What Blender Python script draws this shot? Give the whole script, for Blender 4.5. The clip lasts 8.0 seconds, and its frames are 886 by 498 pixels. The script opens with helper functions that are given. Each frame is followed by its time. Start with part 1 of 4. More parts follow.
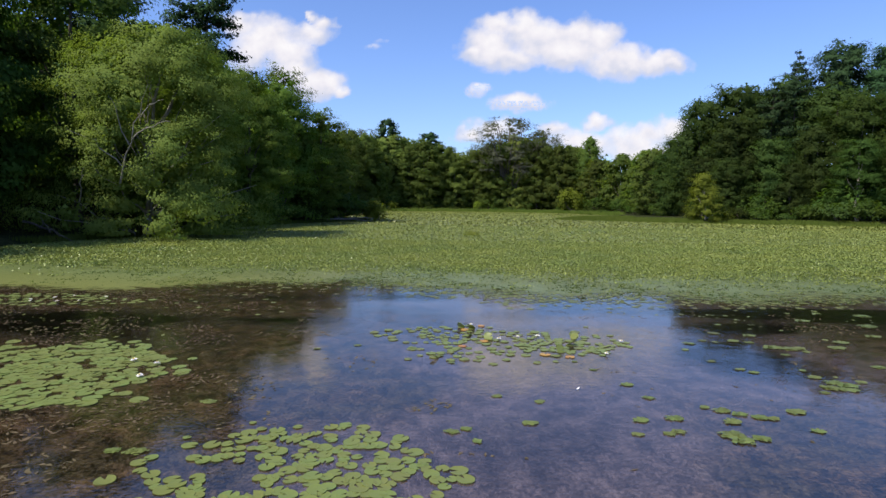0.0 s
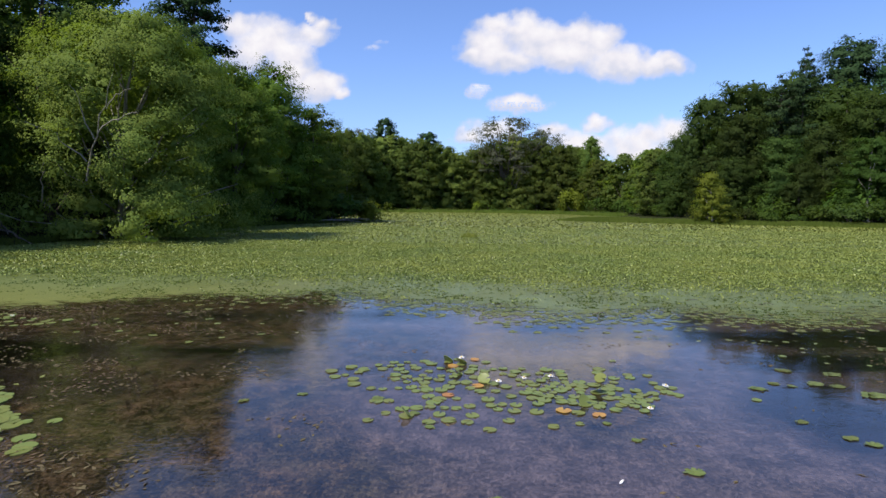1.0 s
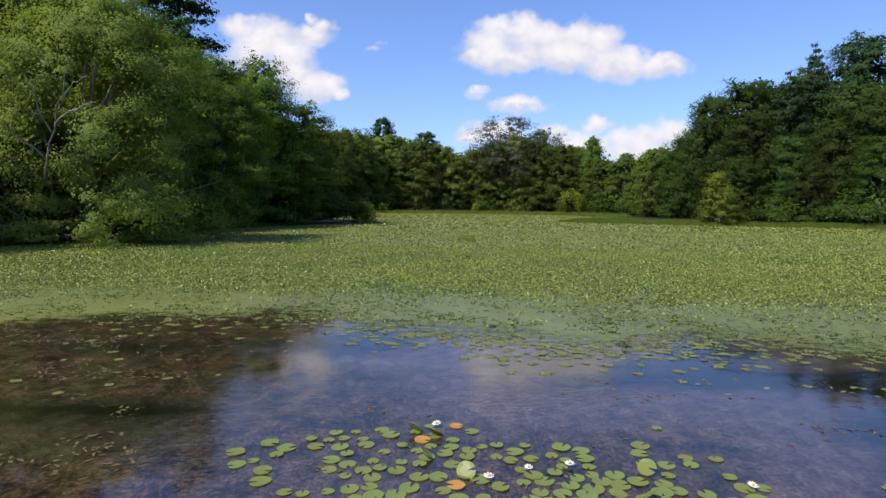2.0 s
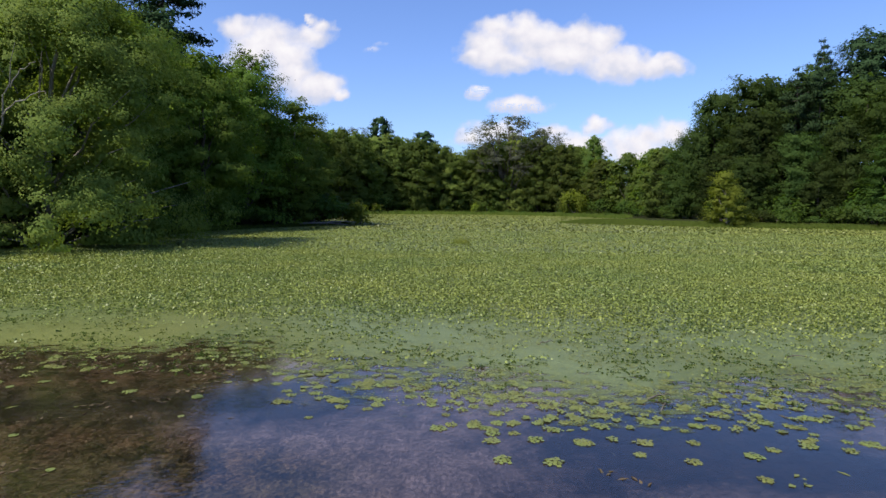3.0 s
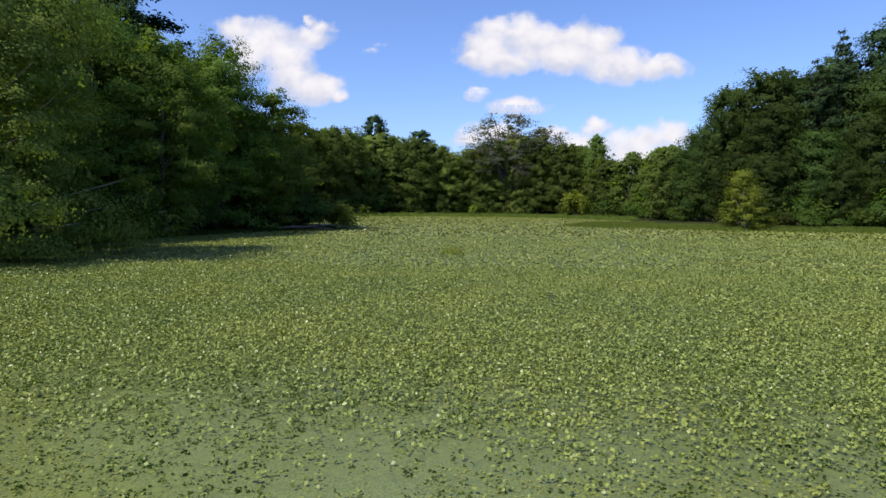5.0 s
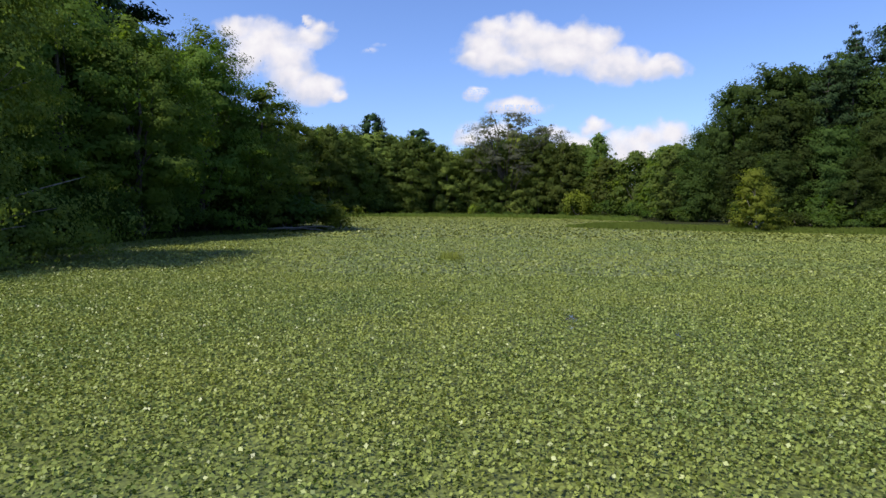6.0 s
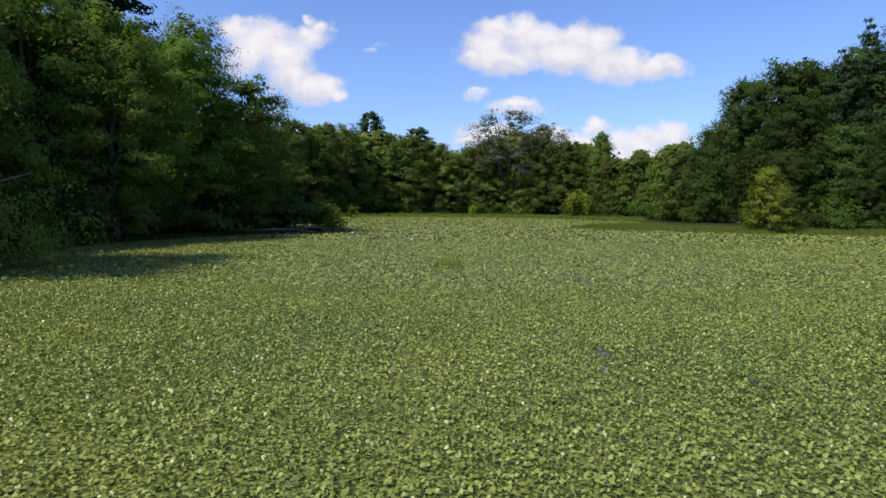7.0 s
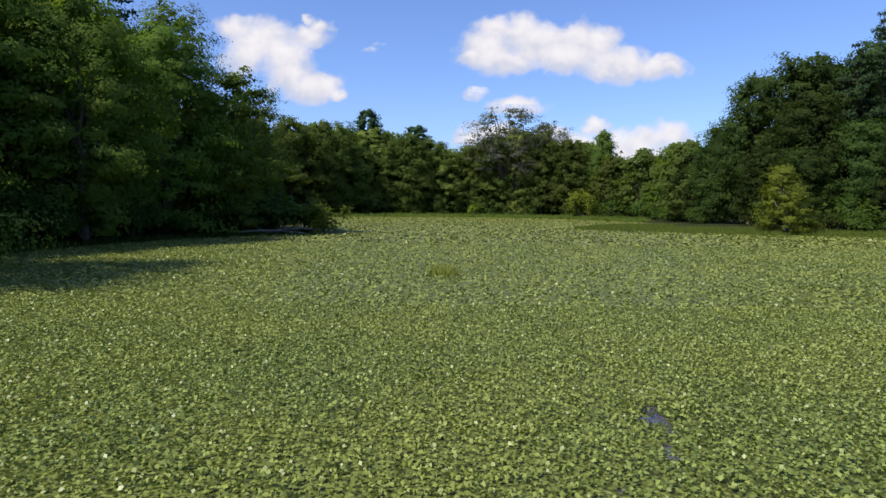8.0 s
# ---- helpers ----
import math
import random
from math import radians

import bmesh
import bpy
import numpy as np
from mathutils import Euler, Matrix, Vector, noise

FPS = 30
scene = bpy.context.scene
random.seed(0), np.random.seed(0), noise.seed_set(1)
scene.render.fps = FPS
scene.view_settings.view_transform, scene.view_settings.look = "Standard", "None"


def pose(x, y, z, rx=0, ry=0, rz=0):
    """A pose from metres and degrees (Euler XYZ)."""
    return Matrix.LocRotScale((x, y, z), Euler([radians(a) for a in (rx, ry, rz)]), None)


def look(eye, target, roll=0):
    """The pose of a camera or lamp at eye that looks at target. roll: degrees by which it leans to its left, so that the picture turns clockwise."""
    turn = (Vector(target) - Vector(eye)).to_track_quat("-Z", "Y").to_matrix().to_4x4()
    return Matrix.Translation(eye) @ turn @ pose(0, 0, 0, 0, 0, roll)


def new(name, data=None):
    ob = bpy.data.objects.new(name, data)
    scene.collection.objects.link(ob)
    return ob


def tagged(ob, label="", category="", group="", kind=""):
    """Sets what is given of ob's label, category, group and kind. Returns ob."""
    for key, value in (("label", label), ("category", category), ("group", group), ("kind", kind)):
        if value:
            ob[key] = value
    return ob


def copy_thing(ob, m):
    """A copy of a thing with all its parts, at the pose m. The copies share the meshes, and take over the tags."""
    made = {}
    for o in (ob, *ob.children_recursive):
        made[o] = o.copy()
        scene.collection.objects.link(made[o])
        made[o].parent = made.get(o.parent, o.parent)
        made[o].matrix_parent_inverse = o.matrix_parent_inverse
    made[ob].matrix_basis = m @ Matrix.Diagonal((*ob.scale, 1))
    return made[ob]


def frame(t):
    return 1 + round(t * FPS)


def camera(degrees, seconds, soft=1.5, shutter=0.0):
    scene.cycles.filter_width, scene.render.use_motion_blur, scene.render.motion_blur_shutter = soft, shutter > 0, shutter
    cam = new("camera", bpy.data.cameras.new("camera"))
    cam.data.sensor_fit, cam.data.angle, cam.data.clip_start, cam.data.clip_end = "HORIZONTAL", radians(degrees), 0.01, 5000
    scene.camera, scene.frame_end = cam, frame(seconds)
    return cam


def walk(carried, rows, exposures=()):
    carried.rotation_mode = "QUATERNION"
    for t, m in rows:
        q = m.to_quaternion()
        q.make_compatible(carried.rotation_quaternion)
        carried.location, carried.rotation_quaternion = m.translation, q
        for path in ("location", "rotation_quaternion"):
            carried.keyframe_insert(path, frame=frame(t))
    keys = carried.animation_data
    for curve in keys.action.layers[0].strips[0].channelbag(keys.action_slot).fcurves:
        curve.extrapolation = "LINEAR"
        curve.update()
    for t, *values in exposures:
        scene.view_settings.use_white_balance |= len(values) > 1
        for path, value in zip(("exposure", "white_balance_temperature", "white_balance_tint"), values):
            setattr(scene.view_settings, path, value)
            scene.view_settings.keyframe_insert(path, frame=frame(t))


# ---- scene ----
cam = camera(74.0, 8.0, 1.5)
PATH = [
    (0, (-0.022, -0.235, 3.037), (-0.058, 1.758, 2.879), 0.7),
    (0.5, (0.103, 1.456, 3.0), (0.067, 3.449, 2.844), 0.7),
    (1, (0.246, 3.226, 2.924), (0.211, 5.22, 2.77), 0.7),
    (1.5, (0.419, 4.998, 2.848), (0.384, 6.992, 2.696), 0.7),
    (3, (1.048, 10.127, 2.871), (1.013, 12.121, 2.723), 0.65),
    (3.5, (1.276, 11.899, 2.902), (1.241, 13.893, 2.755), 0.6),
    (4, (1.484, 13.68, 2.923), (1.448, 15.674, 2.778), 0.6),
    (4.5, (1.607, 15.466, 2.943), (1.572, 17.461, 2.799), 0.6),
    (6, (1.692, 20.82, 2.966), (1.662, 22.815, 2.823), 0.6),
    (6.5, (1.75, 22.681, 2.983), (1.719, 24.675, 2.84), 0.6),
    (7, (1.81, 24.52, 2.985), (1.779, 26.514, 2.842), 0.65),
    (7.5, (1.886, 26.37, 2.995), (1.856, 28.365, 2.852), 0.7),
    (8, (1.953, 28.187, 3.023), (1.924, 30.181, 2.879), 0.7),
]
EXPOSURE = 0.24
walk(cam, [(t, look(eye, target, roll)) for t, eye, target, roll in PATH], [(0, EXPOSURE), (4.5, EXPOSURE), (8, EXPOSURE - 0.06)])

# ---- daylight ----
SUN_FROM = Vector((-0.72, -0.58, 1.15)).normalized()
world = bpy.data.worlds.new("summer_sky")
scene.world = world
world.use_nodes = True
wn = world.node_tree
sky = wn.nodes.new("ShaderNodeTexSky")
sky.sky_type, sky.sun_disc = "NISHITA", False
sky.sun_elevation = math.asin(SUN_FROM.z)
sky.sun_rotation = math.atan2(SUN_FROM.x, SUN_FROM.y) % (2 * math.pi)
sky.altitude, sky.air_density, sky.dust_density, sky.ozone_density = 0.0, 1.0, 0.9, 3.0
blue = wn.nodes.new("ShaderNodeMix")
blue.data_type, blue.blend_type = "RGBA", "MULTIPLY"
blue.inputs[0].default_value, blue.inputs[7].default_value = 1.0, (0.9, 1.01, 1.36, 1)
wn.links.new(sky.outputs[0], blue.inputs[6])
wn.links.new(blue.outputs[2], wn.nodes["Background"].inputs[0])
wn.nodes["Background"].inputs[1].default_value = 0.13
sun = new("sun", bpy.data.lights.new("sun", "SUN"))
sun.data.energy, sun.data.angle, sun.data.color = 5.0, radians(0.53), (1.0, 0.94, 0.82)
sun.matrix_world = look(SUN_FROM * 400, (0, 0, 0))


# ---- material helpers ----
def node(nt, kind, at=None, **values):
    n = nt.nodes.new("ShaderNode" + kind)
    for key, value in values.items():
        n.inputs[key.replace("_", " ")].default_value = value
    return n


def blank(name):
    m = bpy.data.materials.new(name)
    m.use_nodes = True
    nt = m.node_tree
    nt.nodes.clear()
    out = nt.nodes.new("ShaderNodeOutputMaterial")
    return m, nt, out


def noise_tex(nt, coord, scale, detail=4.0, rough=0.55, stretch=None):
    n = node(nt, "TexNoise", Scale=scale, Detail=detail, Roughness=rough)
    if stretch:
        mp = nt.nodes.new("ShaderNodeMapping")
        mp.inputs["Scale"].default_value = stretch
        nt.links.new(coord, mp.inputs["Vector"])
        coord = mp.outputs[0]
    nt.links.new(coord, n.inputs["Vector"])
    return n.outputs["Fac"]


def ramp(nt, fac, stops):
    n = nt.nodes.new("ShaderNodeValToRGB")
    while len(n.color_ramp.elements) < len(stops):
        n.color_ramp.elements.new(0.5)
    for e, (at, c) in zip(n.color_ramp.elements, stops):
        e.position, e.color = at, ((c, c, c, 1) if isinstance(c, (int, float)) else (*c, 1))
    nt.links.new(fac, n.inputs[0])
    return n.outputs[0]


def mix(nt, fac, a, b, how="MIX"):
    n = nt.nodes.new("ShaderNodeMix")
    n.data_type, n.blend_type = "RGBA", how
    for value, i in ((fac, 0), (a, 6), (b, 7)):
        if isinstance(value, bpy.types.NodeSocket):
            nt.links.new(value, n.inputs[i])
        elif isinstance(value, (int, float)):
            n.inputs[i].default_value = value if i == 0 else (value, value, value, 1)
        else:
            n.inputs[i].default_value = (*value, 1)
    return n.outputs[2]


def calc(nt, how, a, b=0.0, c=0.0):
    n = nt.nodes.new("ShaderNodeMath")
    n.operation = how
    for i, value in enumerate((a, b, c)):
        if isinstance(value, bpy.types.NodeSocket):
            nt.links.new(value, n.inputs[i])
        else:
            n.inputs[i].default_value = value
    return n.outputs[0]


def bump(nt, height, strength, distance):
    n = node(nt, "Bump", Strength=strength, Distance=distance)
    nt.links.new(height, n.inputs["Height"])
    return n.outputs[0]


def coords(nt, which="Object"):
    return nt.nodes.new("ShaderNodeTexCoord").outputs[which]


def leaf_material(name, dark, light, rough=0.6, through_light=0.58, patch=0.5, tint=None, spread=0.25, shine=0.06, vary=0.34):
    m, nt, out = blank(name)
    co = coords(nt)
    island = nt.nodes.new("ShaderNodeNewGeometry").outputs["Random Per Island"]
    info = nt.nodes.new("ShaderNodeObjectInfo").outputs["Random"]
    col = mix(nt, calc(nt, "MULTIPLY_ADD", island, vary, 0.5 - vary / 2), dark, light)
    big = noise_tex(nt, co, patch, 3)
    col = mix(nt, ramp(nt, big, [(0.35, 0.0), (0.7, 0.6)]), col, tint or light)
    hsv = node(nt, "HueSaturation", Saturation=1.0)
    nt.links.new(calc(nt, "MULTIPLY_ADD", info, 0.03, 0.484), hsv.inputs["Hue"])
    nt.links.new(calc(nt, "MULTIPLY_ADD", info, spread * 2, 1 - spread), hsv.inputs["Value"])
    nt.links.new(col, hsv.inputs["Color"])
    p = node(nt, "BsdfPrincipled", Roughness=rough)
    p.inputs["Specular IOR Level"].default_value = shine
    nt.links.new(hsv.outputs[0], p.inputs["Base Color"])
    tr = nt.nodes.new("ShaderNodeBsdfTranslucent")
    nt.links.new(mix(nt, 1.0, hsv.outputs[0], (1.0, 1.05, 0.45), "MULTIPLY"), tr.inputs[0])
    ms = node(nt, "MixShader", Fac=through_light)
    nt.links.new(p.outputs[0], ms.inputs[1])
    nt.links.new(tr.outputs[0], ms.inputs[2])
    nt.links.new(ms.outputs[0], out.inputs[0])
    return m


def rough_material(name, stops, scale, stretch=None, fine=8.0, depth=0.03, rough=0.9):
    m, nt, out = blank(name)
    co = coords(nt)
    a = noise_tex(nt, co, scale, 5, 0.6, stretch)
    b = noise_tex(nt, co, scale * fine, 4, 0.6, stretch)
    col = mix(nt, 0.35, ramp(nt, a, stops), ramp(nt, b, stops))
    p = node(nt, "BsdfPrincipled", Roughness=rough)
    nt.links.new(col, p.inputs["Base Color"])
    nt.links.new(bump(nt, b, 0.8, depth), p.inputs["Normal"])
    nt.links.new(p.outputs[0], out.inputs[0])
    return m


# ---- materials ----
BARK = rough_material("bark_grey_brown", [(0.3, (0.035, 0.028, 0.022)), (0.7, (0.16, 0.135, 0.11))], 3.0, (1, 1, 0.2))
BARK_PALE = rough_material("bark_pale", [(0.3, (0.12, 0.11, 0.09)), (0.7, (0.36, 0.33, 0.28))], 3.0, (1, 1, 0.3))
DEADWOOD = rough_material("weathered_wood", [(0.3, (0.08, 0.07, 0.06)), (0.7, (0.26, 0.24, 0.21))], 4.0, (0.3, 1, 1))
LEAF_OAK = leaf_material("leaf_dark_green", (0.036, 0.076, 0.018), (0.085, 0.15, 0.032), tint=(0.12, 0.165, 0.026))
# paler than the nearer greens: distance haze is put into the leaf colour
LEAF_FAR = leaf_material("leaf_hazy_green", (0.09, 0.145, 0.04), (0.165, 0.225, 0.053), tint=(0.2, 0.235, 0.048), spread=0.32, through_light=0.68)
LEAF_BANK = leaf_material("leaf_deep_green", (0.034, 0.06, 0.018), (0.07, 0.11, 0.027), tint=(0.09, 0.122, 0.026), spread=0.42)
LEAF_MAPLE = leaf_material("leaf_mid_green", (0.075, 0.13, 0.024), (0.15, 0.23, 0.045), tint=(0.19, 0.235, 0.04))
LEAF_WILLOW = leaf_material("leaf_pale_green", (0.125, 0.18, 0.035), (0.225, 0.29, 0.065), tint=(0.22, 0.25, 0.05), through_light=0.45, spread=0.05)
LEAF_YELLOW = leaf_material("leaf_yellow_green", (0.14, 0.19, 0.028), (0.23, 0.28, 0.042), tint=(0.22, 0.25, 0.038))
LEAF_TWIG = leaf_material("leaf_greyish", (0.09, 0.1, 0.06), (0.17, 0.18, 0.12), tint=(0.12, 0.12, 0.1))
NEEDLE = leaf_material("needles_blue_green", (0.022, 0.048, 0.018), (0.045, 0.085, 0.03), tint=(0.032, 0.066, 0.024), through_light=0.12)
LEAF_FRESH = leaf_material("leaf_fresh_green", (0.034, 0.068, 0.015), (0.068, 0.118, 0.025), tint=(0.088, 0.13, 0.026), spread=0.2)
LEAF_WOOD = leaf_material("leaf_olive_green", (0.036, 0.068, 0.019), (0.068, 0.112, 0.027), tint=(0.092, 0.13, 0.027), spread=0.42)
GRASS = leaf_material("sedge_green", (0.095, 0.165, 0.03), (0.175, 0.26, 0.05), tint=(0.18, 0.245, 0.05), patch=0.15)
PAD = leaf_material("lily_pad_green", (0.075, 0.105, 0.028), (0.15, 0.185, 0.052), rough=0.42, through_light=0.08, patch=0.7, tint=(0.185, 0.2, 0.038), shine=0.25, spread=0.08, vary=0.8)
PAD_OLD = leaf_material("lily_pad_yellowed", (0.32, 0.25, 0.04), (0.42, 0.2, 0.05), rough=0.45, through_light=0.05, patch=4.0, tint=(0.34, 0.13, 0.04), shine=0.35, spread=0.08)
CARPET = leaf_material("floating_leaf_green", (0.042, 0.068, 0.014), (0.275, 0.315, 0.075), rough=0.4, through_light=0.12, patch=0.22, tint=(0.25, 0.255, 0.05), shine=0.3, spread=0.08, vary=0.75)
ROSETTE = leaf_material("rosette_yellow_green", (0.115, 0.13, 0.03), (0.19, 0.2, 0.05), rough=0.4, through_light=0.1, patch=1.0, tint=(0.2, 0.24, 0.05), shine=0.35, spread=0.08)
WEED = leaf_material("drowned_weed_brown", (0.05, 0.038, 0.022), (0.14, 0.1, 0.06), rough=0.8, through_light=0.0, patch=0.8, tint=(0.11, 0.1, 0.045))


def petal_material(name, a, b):
    m, nt, out = blank(name)
    p = node(nt, "BsdfPrincipled", Roughness=0.5)
    nt.links.new(mix(nt, noise_tex(nt, coords(nt), 40.0), a, b), p.inputs["Base Color"])
    nt.links.new(p.outputs[0], out.inputs[0])
    return m


PETAL = petal_material("petal_white", (0.85, 0.84, 0.8), (0.75, 0.72, 0.7))
STAMEN = petal_material("stamen_yellow", (0.75, 0.5, 0.05), (0.8, 0.6, 0.1))


def ground_material():
    m, nt, out = blank("pond_bed_and_bank")
    co = coords(nt)
    big, mid, fine = noise_tex(nt, co, 0.35, 5), noise_tex(nt, co, 2.2, 6, 0.65), noise_tex(nt, co, 14.0, 5, 0.65)
    weed = mix(nt, ramp(nt, mid, [(0.36, 0), (0.62, 1)]), (0.03, 0.024, 0.015), (0.17, 0.125, 0.075))
    weed = mix(nt, ramp(nt, fine, [(0.35, 0.75), (0.65, 0)]), weed, (0.05, 0.045, 0.022))
    weed = mix(nt, ramp(nt, big, [(0.4, 0.0), (0.65, 0.7)]), weed, (0.1, 0.095, 0.035))
    soil = mix(nt, ramp(nt, mid, [(0.35, 0), (0.65, 1)]), (0.016, 0.02, 0.008), (0.045, 0.052, 0.018))
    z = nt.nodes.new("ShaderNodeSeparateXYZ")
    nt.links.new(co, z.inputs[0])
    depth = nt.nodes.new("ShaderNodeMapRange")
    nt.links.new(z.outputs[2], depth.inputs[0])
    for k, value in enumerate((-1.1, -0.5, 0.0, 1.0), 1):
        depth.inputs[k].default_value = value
    # bed goes from the weed colour to near black as z drops to -1.1
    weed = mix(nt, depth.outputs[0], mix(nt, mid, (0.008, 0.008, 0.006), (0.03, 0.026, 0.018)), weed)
    col = mix(nt, calc(nt, "GREATER_THAN", z.outputs[2], -0.02), weed, soil)
    p = node(nt, "BsdfPrincipled", Roughness=0.95)
    p.inputs["Specular IOR Level"].default_value = 0.04
    nt.links.new(col, p.inputs["Base Color"])
    nt.links.new(bump(nt, mid, 1.0, 0.12), p.inputs["Normal"])
    nt.links.new(p.outputs[0], out.inputs[0])
    return m


def water_material():
    m, nt, out = blank("pond_water")
    co = coords(nt)
    ripple = noise_tex(nt, co, 9.0, 3, 0.5, (1.0, 1.6, 1.0))
    swell = noise_tex(nt, co, 1.1, 2)
    gust = ramp(nt, noise_tex(nt, co, 0.16, 3, 0.6, (0.6, 1.6, 1)), [(0.42, 0.1), (0.62, 0.7)])
    height = calc(nt, "ADD", calc(nt, "MULTIPLY", ripple, gust), calc(nt, "MULTIPLY", swell, 0.6))
    normal = bump(nt, height, 0.13, 0.05)
    clear = nt.nodes.new("ShaderNodeBsdfTransparent")
    clear.inputs[0].default_value = (0.82, 0.8, 0.7, 1)
    murk = nt.nodes.new("ShaderNodeBsdfDiffuse")
    tangle = calc(nt, "ADD", calc(nt, "MULTIPLY", noise_tex(nt, co, 24.0, 8, 0.8, (1, 0.6, 1)), 0.62), calc(nt, "MULTIPLY", noise_tex(nt, co, 3.4, 6, 0.75, (1, 0.7, 1)), 0.38))
    bloom = nt.nodes.new("ShaderNodeAttribute")
    bloom.attribute_name = "weed"
    bloom = calc(nt, "ADD", bloom.outputs["Fac"], calc(nt, "MULTIPLY", calc(nt, "SUBTRACT", noise_tex(nt, co, 1.6, 8, 0.78), 0.5), 0.9))
    dense = ramp(nt, bloom, [(0.55, 0.0), (0.95, 1.0)])
    silt = nt.nodes.new("ShaderNodeAttribute")
    silt.attribute_name = "silt"
    gaps = mix(nt, dense, mix(nt, silt.outputs["Fac"], (0.03, 0.024, 0.017), (0.1, 0.075, 0.072)), (0.014, 0.011, 0.008))
    nt.links.new(mix(nt, ramp(nt, tangle, [(0.45, 0.0), (0.58, 1.0)]), gaps, mix(nt, dense, mix(nt, silt.outputs["Fac"], (0.1, 0.075, 0.048), (0.265, 0.195, 0.185)), mix(nt, ramp(nt, noise_tex(nt, co, 0.9, 4), [(0.42, 0.0), (0.6, 1.0)]), (0.13, 0.095, 0.05), (0.185, 0.115, 0.062)))), murk.inputs[0])
    body = nt.nodes.new("ShaderNodeMixShader")
    thick = calc(nt, "MULTIPLY", ramp(nt, tangle, [(0.42, 0.36), (0.58, 0.62)]), ramp(nt, bloom, [(0.0, 0.12), (0.1, 0.34), (0.35, 0.72), (0.9, 1.0)]))
    nt.links.new(thick, body.inputs[0])
    nt.links.new(clear.outputs[0], body.inputs[1])
    nt.links.new(murk.outputs[0], body.inputs[2])
    gloss = nt.nodes.new("ShaderNodeBsdfGlossy")
    gloss.inputs["Roughness"].default_value = 0.035
    fres = node(nt, "Fresnel", IOR=1.85)
    for n in (gloss, fres):
        nt.links.new(normal, n.inputs["Normal"])
    ms = nt.nodes.new("ShaderNodeMixShader")
    nt.links.new(fres.outputs[0], ms.inputs[0])
    nt.links.new(body.outputs[0], ms.inputs[1])
    nt.links.new(gloss.outputs[0], ms.inputs[2])
    nt.links.new(ms.outputs[0], out.inputs[0])
    return m


def film_material():
    m, nt, out = blank("duckweed_film")
    co = coords(nt)
    speck, mid, big = noise_tex(nt, co, 45.0, 3, 0.7), noise_tex(nt, co, 1.6, 8, 0.7, (1, 2.2, 1)), noise_tex(nt, co, 0.3, 3)
    col = mix(nt, speck, (0.05, 0.072, 0.018), (0.21, 0.235, 0.058))
    mottle = noise_tex(nt, co, 3.4, 9, 0.78, (1, 1.25, 1))
    col = mix(nt, ramp(nt, big, [(0.4, 0.0), (0.65, 0.6)]), col, (0.19, 0.21, 0.045))
    col = mix(nt, ramp(nt, noise_tex(nt, co, 0.14, 2), [(0.4, 0.0), (0.56, 0.9)]), col, (0.168, 0.202, 0.066))
    col = mix(nt, ramp(nt, mottle, [(0.36, 0.6), (0.52, 0.0)]), col, (0.08, 0.105, 0.042))
    cells = node(nt, "TexVoronoi", Scale=15.0)
    nt.links.new(co, cells.inputs["Vector"])
    split = nt.nodes.new("ShaderNodeSeparateColor")
    nt.links.new(cells.outputs["Color"], split.inputs[0])
    lower = mix(nt, split.outputs[0], (0.1, 0.12, 0.026), (0.19, 0.215, 0.052))
    # cell edges painted dark, as the shaded gaps between the lower leaves
    lower = mix(nt, ramp(nt, cells.outputs["Distance"], [(0.35, 0.0), (0.7, 0.85)]), lower, (0.03, 0.035, 0.01))
    aged = nt.nodes.new("ShaderNodeAttribute")
    aged.attribute_name = "aged"
    col = mix(nt, aged.outputs["Fac"], col, mix(nt, mottle, (0.145, 0.145, 0.03), (0.27, 0.275, 0.07)))
    mesh_grain = node(nt, "TexVoronoi", Scale=38.0)
    nt.links.new(co, mesh_grain.inputs["Vector"])
    col = mix(nt, ramp(nt, mesh_grain.outputs["Distance"], [(0.25, 0.0), (0.7, 0.6)]), col, (0.06, 0.078, 0.03))
    leafy = nt.nodes.new("ShaderNodeAttribute")
    leafy.attribute_name = "leafy"
    col = mix(nt, leafy.outputs["Fac"], col, lower)
    p = node(nt, "BsdfPrincipled", Roughness=0.42)
    nt.links.new(calc(nt, "MULTIPLY_ADD", leafy.outputs["Fac"], -0.16, 0.2), p.inputs["Specular IOR Level"])
    nt.links.new(col, p.inputs["Base Color"])
    nt.links.new(bump(nt, speck, 0.5, 0.006), p.inputs["Normal"])
    cover = nt.nodes.new("ShaderNodeAttribute")
    cover.attribute_name = "cover"
    rag = noise_tex(nt, co, 9.0, 5, 0.7, (1, 1.8, 1))
    edge = calc(nt, "ADD", calc(nt, "MULTIPLY", ramp(nt, mid, [(0.3, 0.0), (0.7, 1.0)]), 0.6), calc(nt, "ADD", calc(nt, "MULTIPLY", rag, 0.3), calc(nt, "MULTIPLY", speck, 0.12)))
    shown = calc(nt, "MULTIPLY", calc(nt, "SUBTRACT", cover.outputs["Fac"], edge), 10.0)
    n = nt.nodes.new("ShaderNodeClamp")
    nt.links.new(shown, n.inputs[0])
    clear = nt.nodes.new("ShaderNodeBsdfTransparent")
    ms = nt.nodes.new("ShaderNodeMixShader")
    thick = ramp(nt, calc(nt, "SUBTRACT", cover.outputs["Fac"], calc(nt, "MULTIPLY", edge, 0.3)), [(0.35, 0.5), (0.6, 1.0)])
    nt.links.new(calc(nt, "MULTIPLY", n.outputs[0], thick), ms.inputs[0])
    nt.links.new(clear.outputs[0], ms.inputs[1])
    nt.links.new(p.outputs[0], ms.inputs[2])
